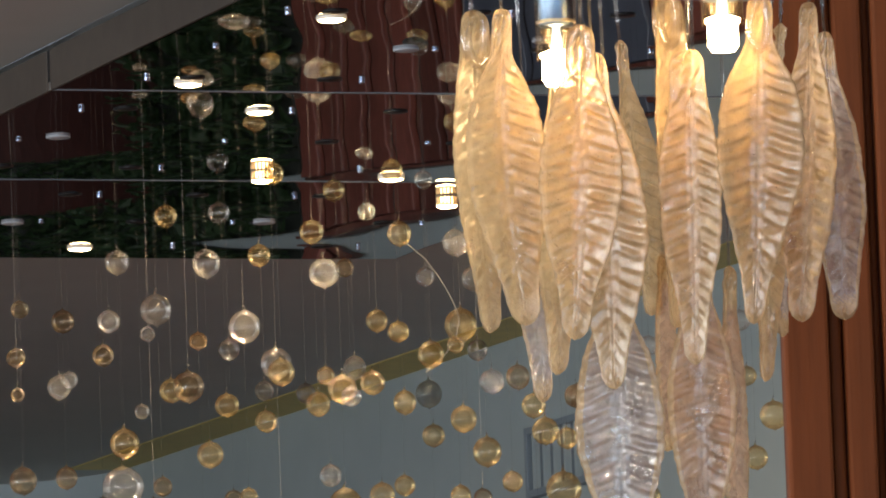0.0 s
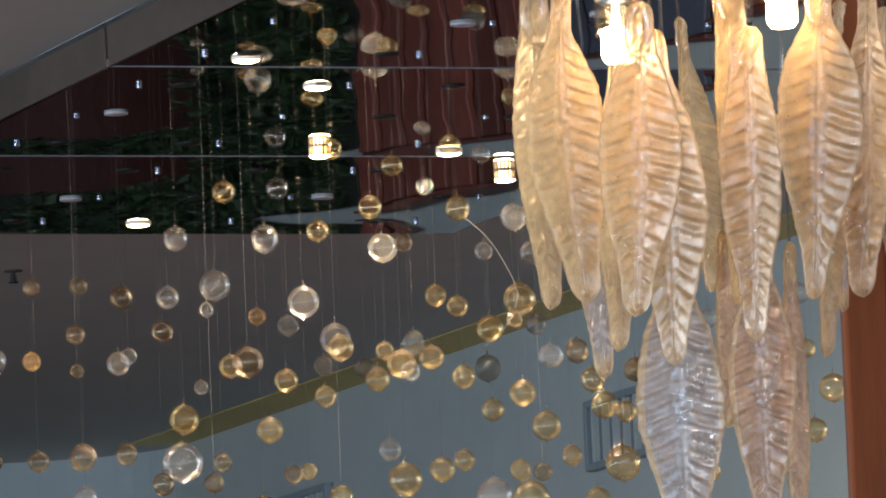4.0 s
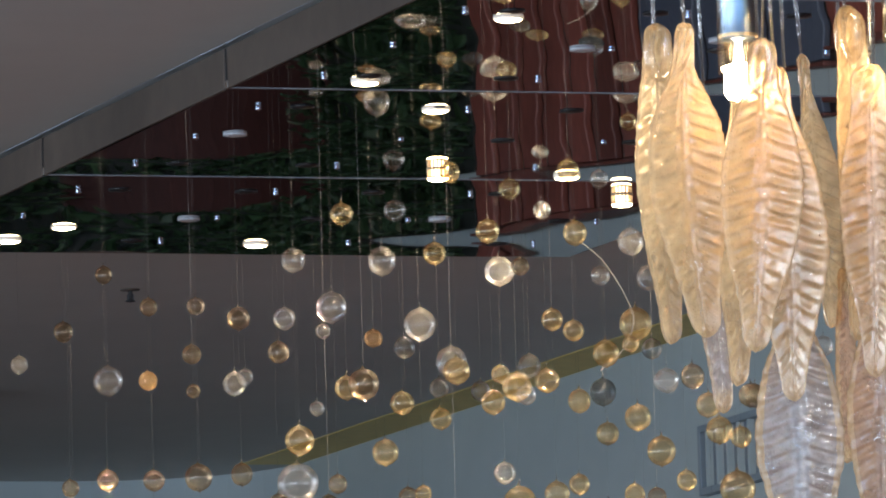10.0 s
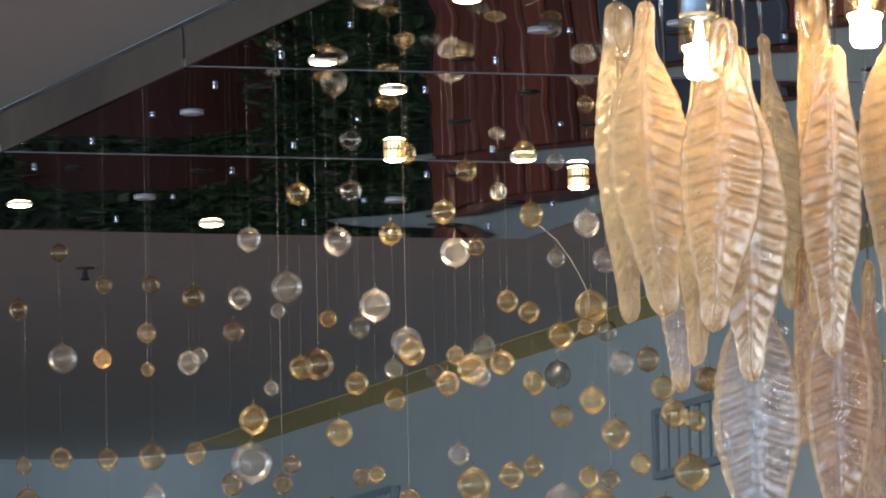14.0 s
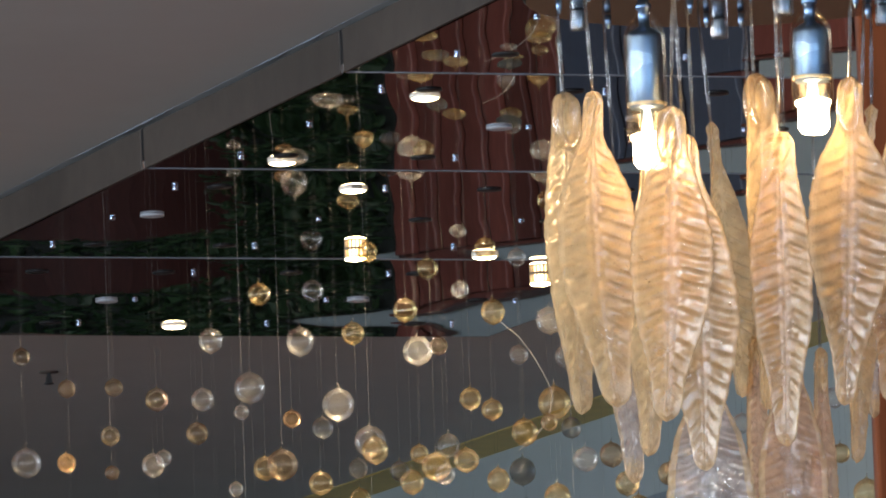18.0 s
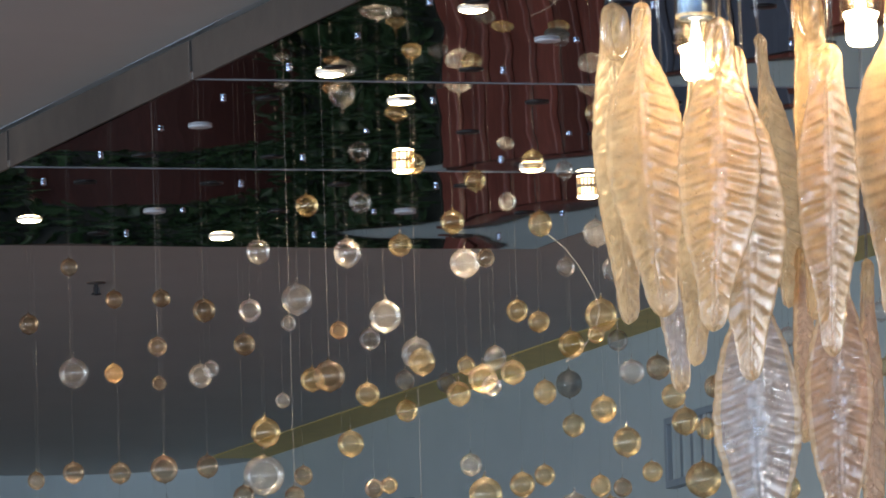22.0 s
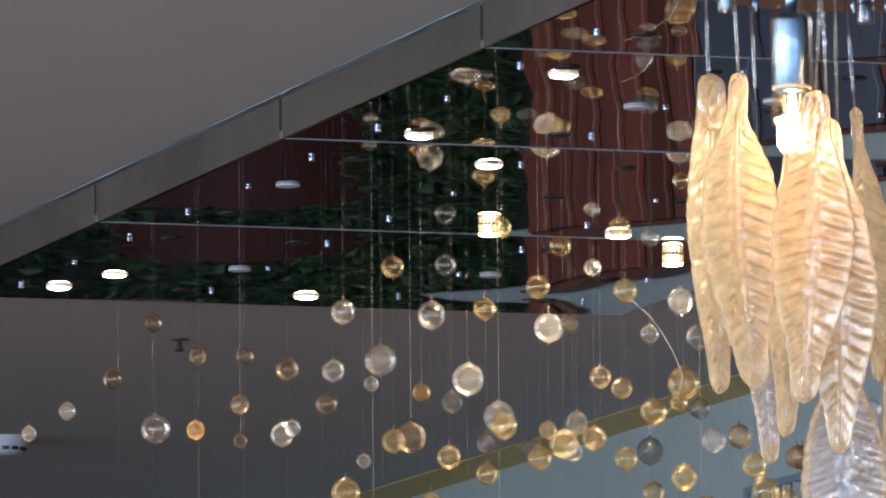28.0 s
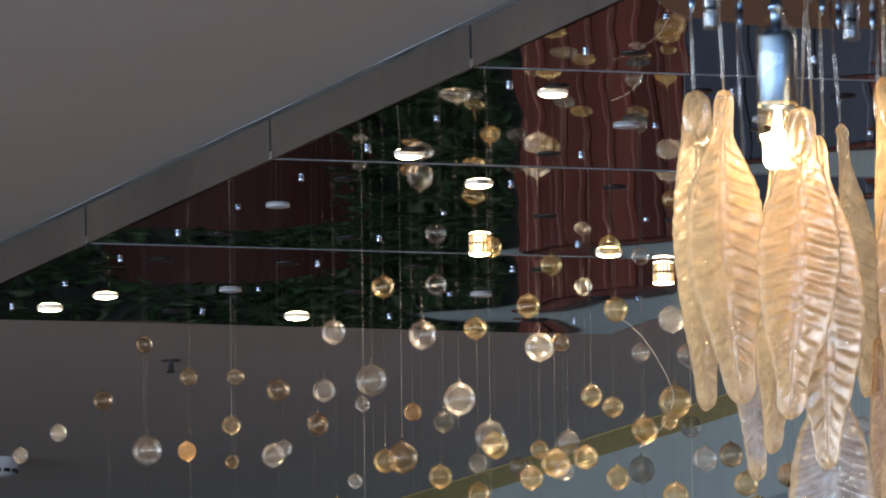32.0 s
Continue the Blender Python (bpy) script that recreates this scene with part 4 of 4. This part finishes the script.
def loop_mesh(tall, wide, r):
    """An upright oval ring of drawn glass, top at the origin."""
    bm = bmesh.new()
    n, k = 32, 10
    rings = []
    for a in range(n):
        t = 2 * math.pi * a / n
        c, d = Vector((wide * math.sin(t), 0, tall * math.cos(t))), Vector((math.sin(t) / wide, 0, math.cos(t) / tall)).normalized()
        rings.append([bm.verts.new(c + d * (r * math.cos(2 * math.pi * b / k)) + Vector((0, r * math.sin(2 * math.pi * b / k), -tall - r))) for b in range(k)])
    for a in range(n):
        for b in range(k):
            bm.faces.new((rings[a][b], rings[a][(b + 1) % k], rings[(a + 1) % n][(b + 1) % k], rings[(a + 1) % n][b]))
    bmesh.ops.recalc_face_normals(bm, faces=bm.faces[:])
    return bm


LOOP = mesh_of("hanging_loop", loop_mesh(0.033, 0.0135, 0.0072), leaf_glass("clear_loop_glass", (0.97, 0.9, 0.78), 0.85, 1.5, 0.1), True)


def glass_leaf(x, y, z_top, length, width, turn, lean, tint, neck, peak, tip, bend, looped=False):
    """One leaf, hung at x, y from the canopy's axis with its top at z_top."""
    global leaf_count
    leaf_count += 1
    top = z_top - CANOPY.z
    me = leaf_mesh(length, width, neck, peak, tip, bend, 0.10 if tint == "a" else 0.06, leaf_count)
    me.materials.append(LEAF_GLASS[tint])
    me.materials.append(RIM_GLASS)
    me.materials.append(NECK_GLASS)
    tilt = Matrix.Rotation(math.atan2(lean, length) * -1, 4, "Y")
    lf = part("glass_leaf", me, None, chand, {"a": "ribbed amber glass leaf with gold dust", "p": "ribbed pinkish amber glass leaf", "c": "ribbed clear glass leaf"}[tint],
              m=Matrix.Translation((x, y, top)) @ tilt @ Matrix.Rotation(radians(turn), 4, "Z"))
    if looped:
        part("hanging_loop", LOOP, None, lf, "rounded clear glass loop", m=Matrix.Translation((0, -0.006, 0.002)) @ Matrix.Diagonal((width * neck / 0.0414, 1, 1, 1)))
    part("leaf_wire", LEAF_WIRE, None, lf, m=Matrix.Diagonal((1, 1, max(-top, 0.01), 1)))
    part("leaf_grip", GRIP, None, chand, m=Matrix.Translation((x, y, -0.001)))
    if top < -0.1:
        part("beaded_sleeve", SLEEVE, None, lf, m=Matrix.Translation((0, 0, -top - 0.14)))


SOCKET = mesh_of("socket", lathe([(0, 0), (0.0075, 0), (0.0075, -0.02), (0.0062, -0.0225), (0, -0.0225)], 18), CHROME_SOFT, True)
CUP = mesh_of("glass_cup", lathe([(0.0118, -0.001), (0.0118, -0.024), (0.0112, -0.0265), (0.0102, -0.026), (0.0102, -0.001)], 20), WET_WIRE, True)
for sx, sy in ((-0.215, 0.09), (-0.02, 0.21), (0.2, 0.14), (0.235, -0.1), (0.06, 0.02)):
    sock = part("socket", SOCKET, None, chand, "short empty chrome socket", m=Matrix.Translation((sx, sy, -0.001)))
    part("glass_cup", CUP, None, sock, "clear glass cup round the socket")

glass_leaf(-0.244, -0.02, 3.308, 0.432, 0.093, 35, 0.009, "a", 0.52, 0.45, 0.38, 0.000, True)
glass_leaf(-0.207, -0.12, 3.296, 0.423, 0.111, 14, 0.017, "a", 0.25, 0.47, 0.4, -0.015)
glass_leaf(-0.108, -0.22, 3.256, 0.415, 0.109, 0, -0.022, "a", 0.36, 0.5, 0.36, 0.003, True)
glass_leaf(-0.088, -0.1, 3.237, 0.450, 0.114, -18, 0.013, "a", 0.34, 0.52, 0.32, 0.006)
glass_leaf(-0.040, 0.15, 3.287, 0.378, 0.092, 50, 0.028, "a", 0.2, 0.6, 0.4, -0.005)
glass_leaf(0.009, -0.08, 3.316, 0.448, 0.095, 45, 0.001, "a", 0.58, 0.45, 0.42, 0.008, True)
glass_leaf(0.035, -0.17, 3.226, 0.417, 0.088, -22, -0.005, "a", 0.54, 0.46, 0.36, 0.004)
glass_leaf(0.129, -0.2, 3.290, 0.434, 0.116, 4, -0.024, "a", 0.3, 0.43, 0.26, 0.003, True)
glass_leaf(0.207, -0.02, 3.306, 0.430, 0.086, -25, -0.026, "a", 0.32, 0.55, 0.46, 0.009)
glass_leaf(0.231, 0.06, 3.277, 0.391, 0.077, -15, 0.013, "c", 0.3, 0.55, 0.5, 0.003)
glass_leaf(0.177, 0.12, 3.299, 0.427, 0.057, 60, -0.015, "c", 0.3, 0.5, 0.5, 0.000)
glass_leaf(0.155, 0.02, 3.235, 0.433, 0.068, 48, -0.025, "a", 0.4, 0.5, 0.4, 0.000)
glass_leaf(-0.067, 0.02, 2.967, 0.425, 0.119, 0, 0.004, "c", 0.32, 0.5, 0.34, 0.000)
glass_leaf(0.050, 0.06, 2.981, 0.417, 0.093, 5, -0.005, "p", 0.35, 0.48, 0.34, 0.000)
glass_leaf(0.095, 0.14, 2.974, 0.427, 0.064, 52, -0.002, "p", 0.4, 0.5, 0.5, 0.005)
glass_leaf(-0.130, 0.05, 3.245, 0.421, 0.090, 30, -0.016, "a", 0.35, 0.5, 0.36, -0.003)
glass_leaf(-0.174, 0.13, 3.219, 0.423, 0.067, 20, 0.012, "c", 0.35, 0.5, 0.45, -0.005)
glass_leaf(0.007, 0.16, 2.994, 0.267, 0.046, 50, -0.004, "p", 0.5, 0.5, 0.6, 0.000)


def leaf_lamp(x, y, shoulder, holder, flange):
    """Stepped chrome tube in a bottle-shouldered glass sleeve, with a bare bulb below."""
    s, h, f = shoulder - CANOPY.z, holder - CANOPY.z, flange - CANOPY.z
    lamp = part("lamp_holder", lathe([(0, 0), (0.0075, 0), (0.0075, s + 0.03), (0.0105, s + 0.028), (0.0105, s + 0.022), (0.0075, s + 0.02), (0.0075, s - 0.002), (0.016, s - 0.007), (0.0225, s - 0.012), (0.0235, s - 0.018), (0.0235, h + 0.003), (0.022, h), (0.008, h), (0.008, f + 0.002), (0, f + 0.002)], 32),
                CHROME_SOFT, chand, "stepped satin chrome tube lamp holder", smooth=True, m=Matrix.Translation((x, y, 0)))
    part("glass_sleeve", lathe([(0.0108, s + 0.018), (0.012, s + 0.012), (0.02, s + 0.004), (0.026, s - 0.006), (0.0285, s - 0.018), (0.0285, f - 0.012), (0.0268, f - 0.012), (0.0268, s - 0.019), (0.0245, s - 0.008), (0.0195, s + 0.001)], 32), LAMP_SLEEVE, lamp, "clear glass sleeve with rounded shoulders", smooth=True)
    part("collar", lathe([(0.0236, h + 0.008), (0.0266, h + 0.008), (0.0266, h + 0.004), (0.0236, h + 0.004)], 28), LAMP_METAL, lamp, "thin brass collar")
    part("bulb", lathe([(0, f + 0.002), (0.012, f + 0.001), (0.0235, f - 0.003), (0.0235, f - 0.007), (0.02, f - 0.011), (0.0208, f - 0.038), (0.0155, f - 0.046), (0, f - 0.048)], 22), BULB, lamp, "glowing warm bulb", smooth=True)


LAMP_SLEEVE = thin_glass("lamp_sleeve_glass", (0.97, 0.95, 0.91), (1.0, 0.9, 0.75), 0.004, 0.8)
leaf_lamp(-0.132, -0.03, 3.395, 3.282, 3.249)
leaf_lamp(0.083, -0.15, 3.376, 3.293, 3.271)
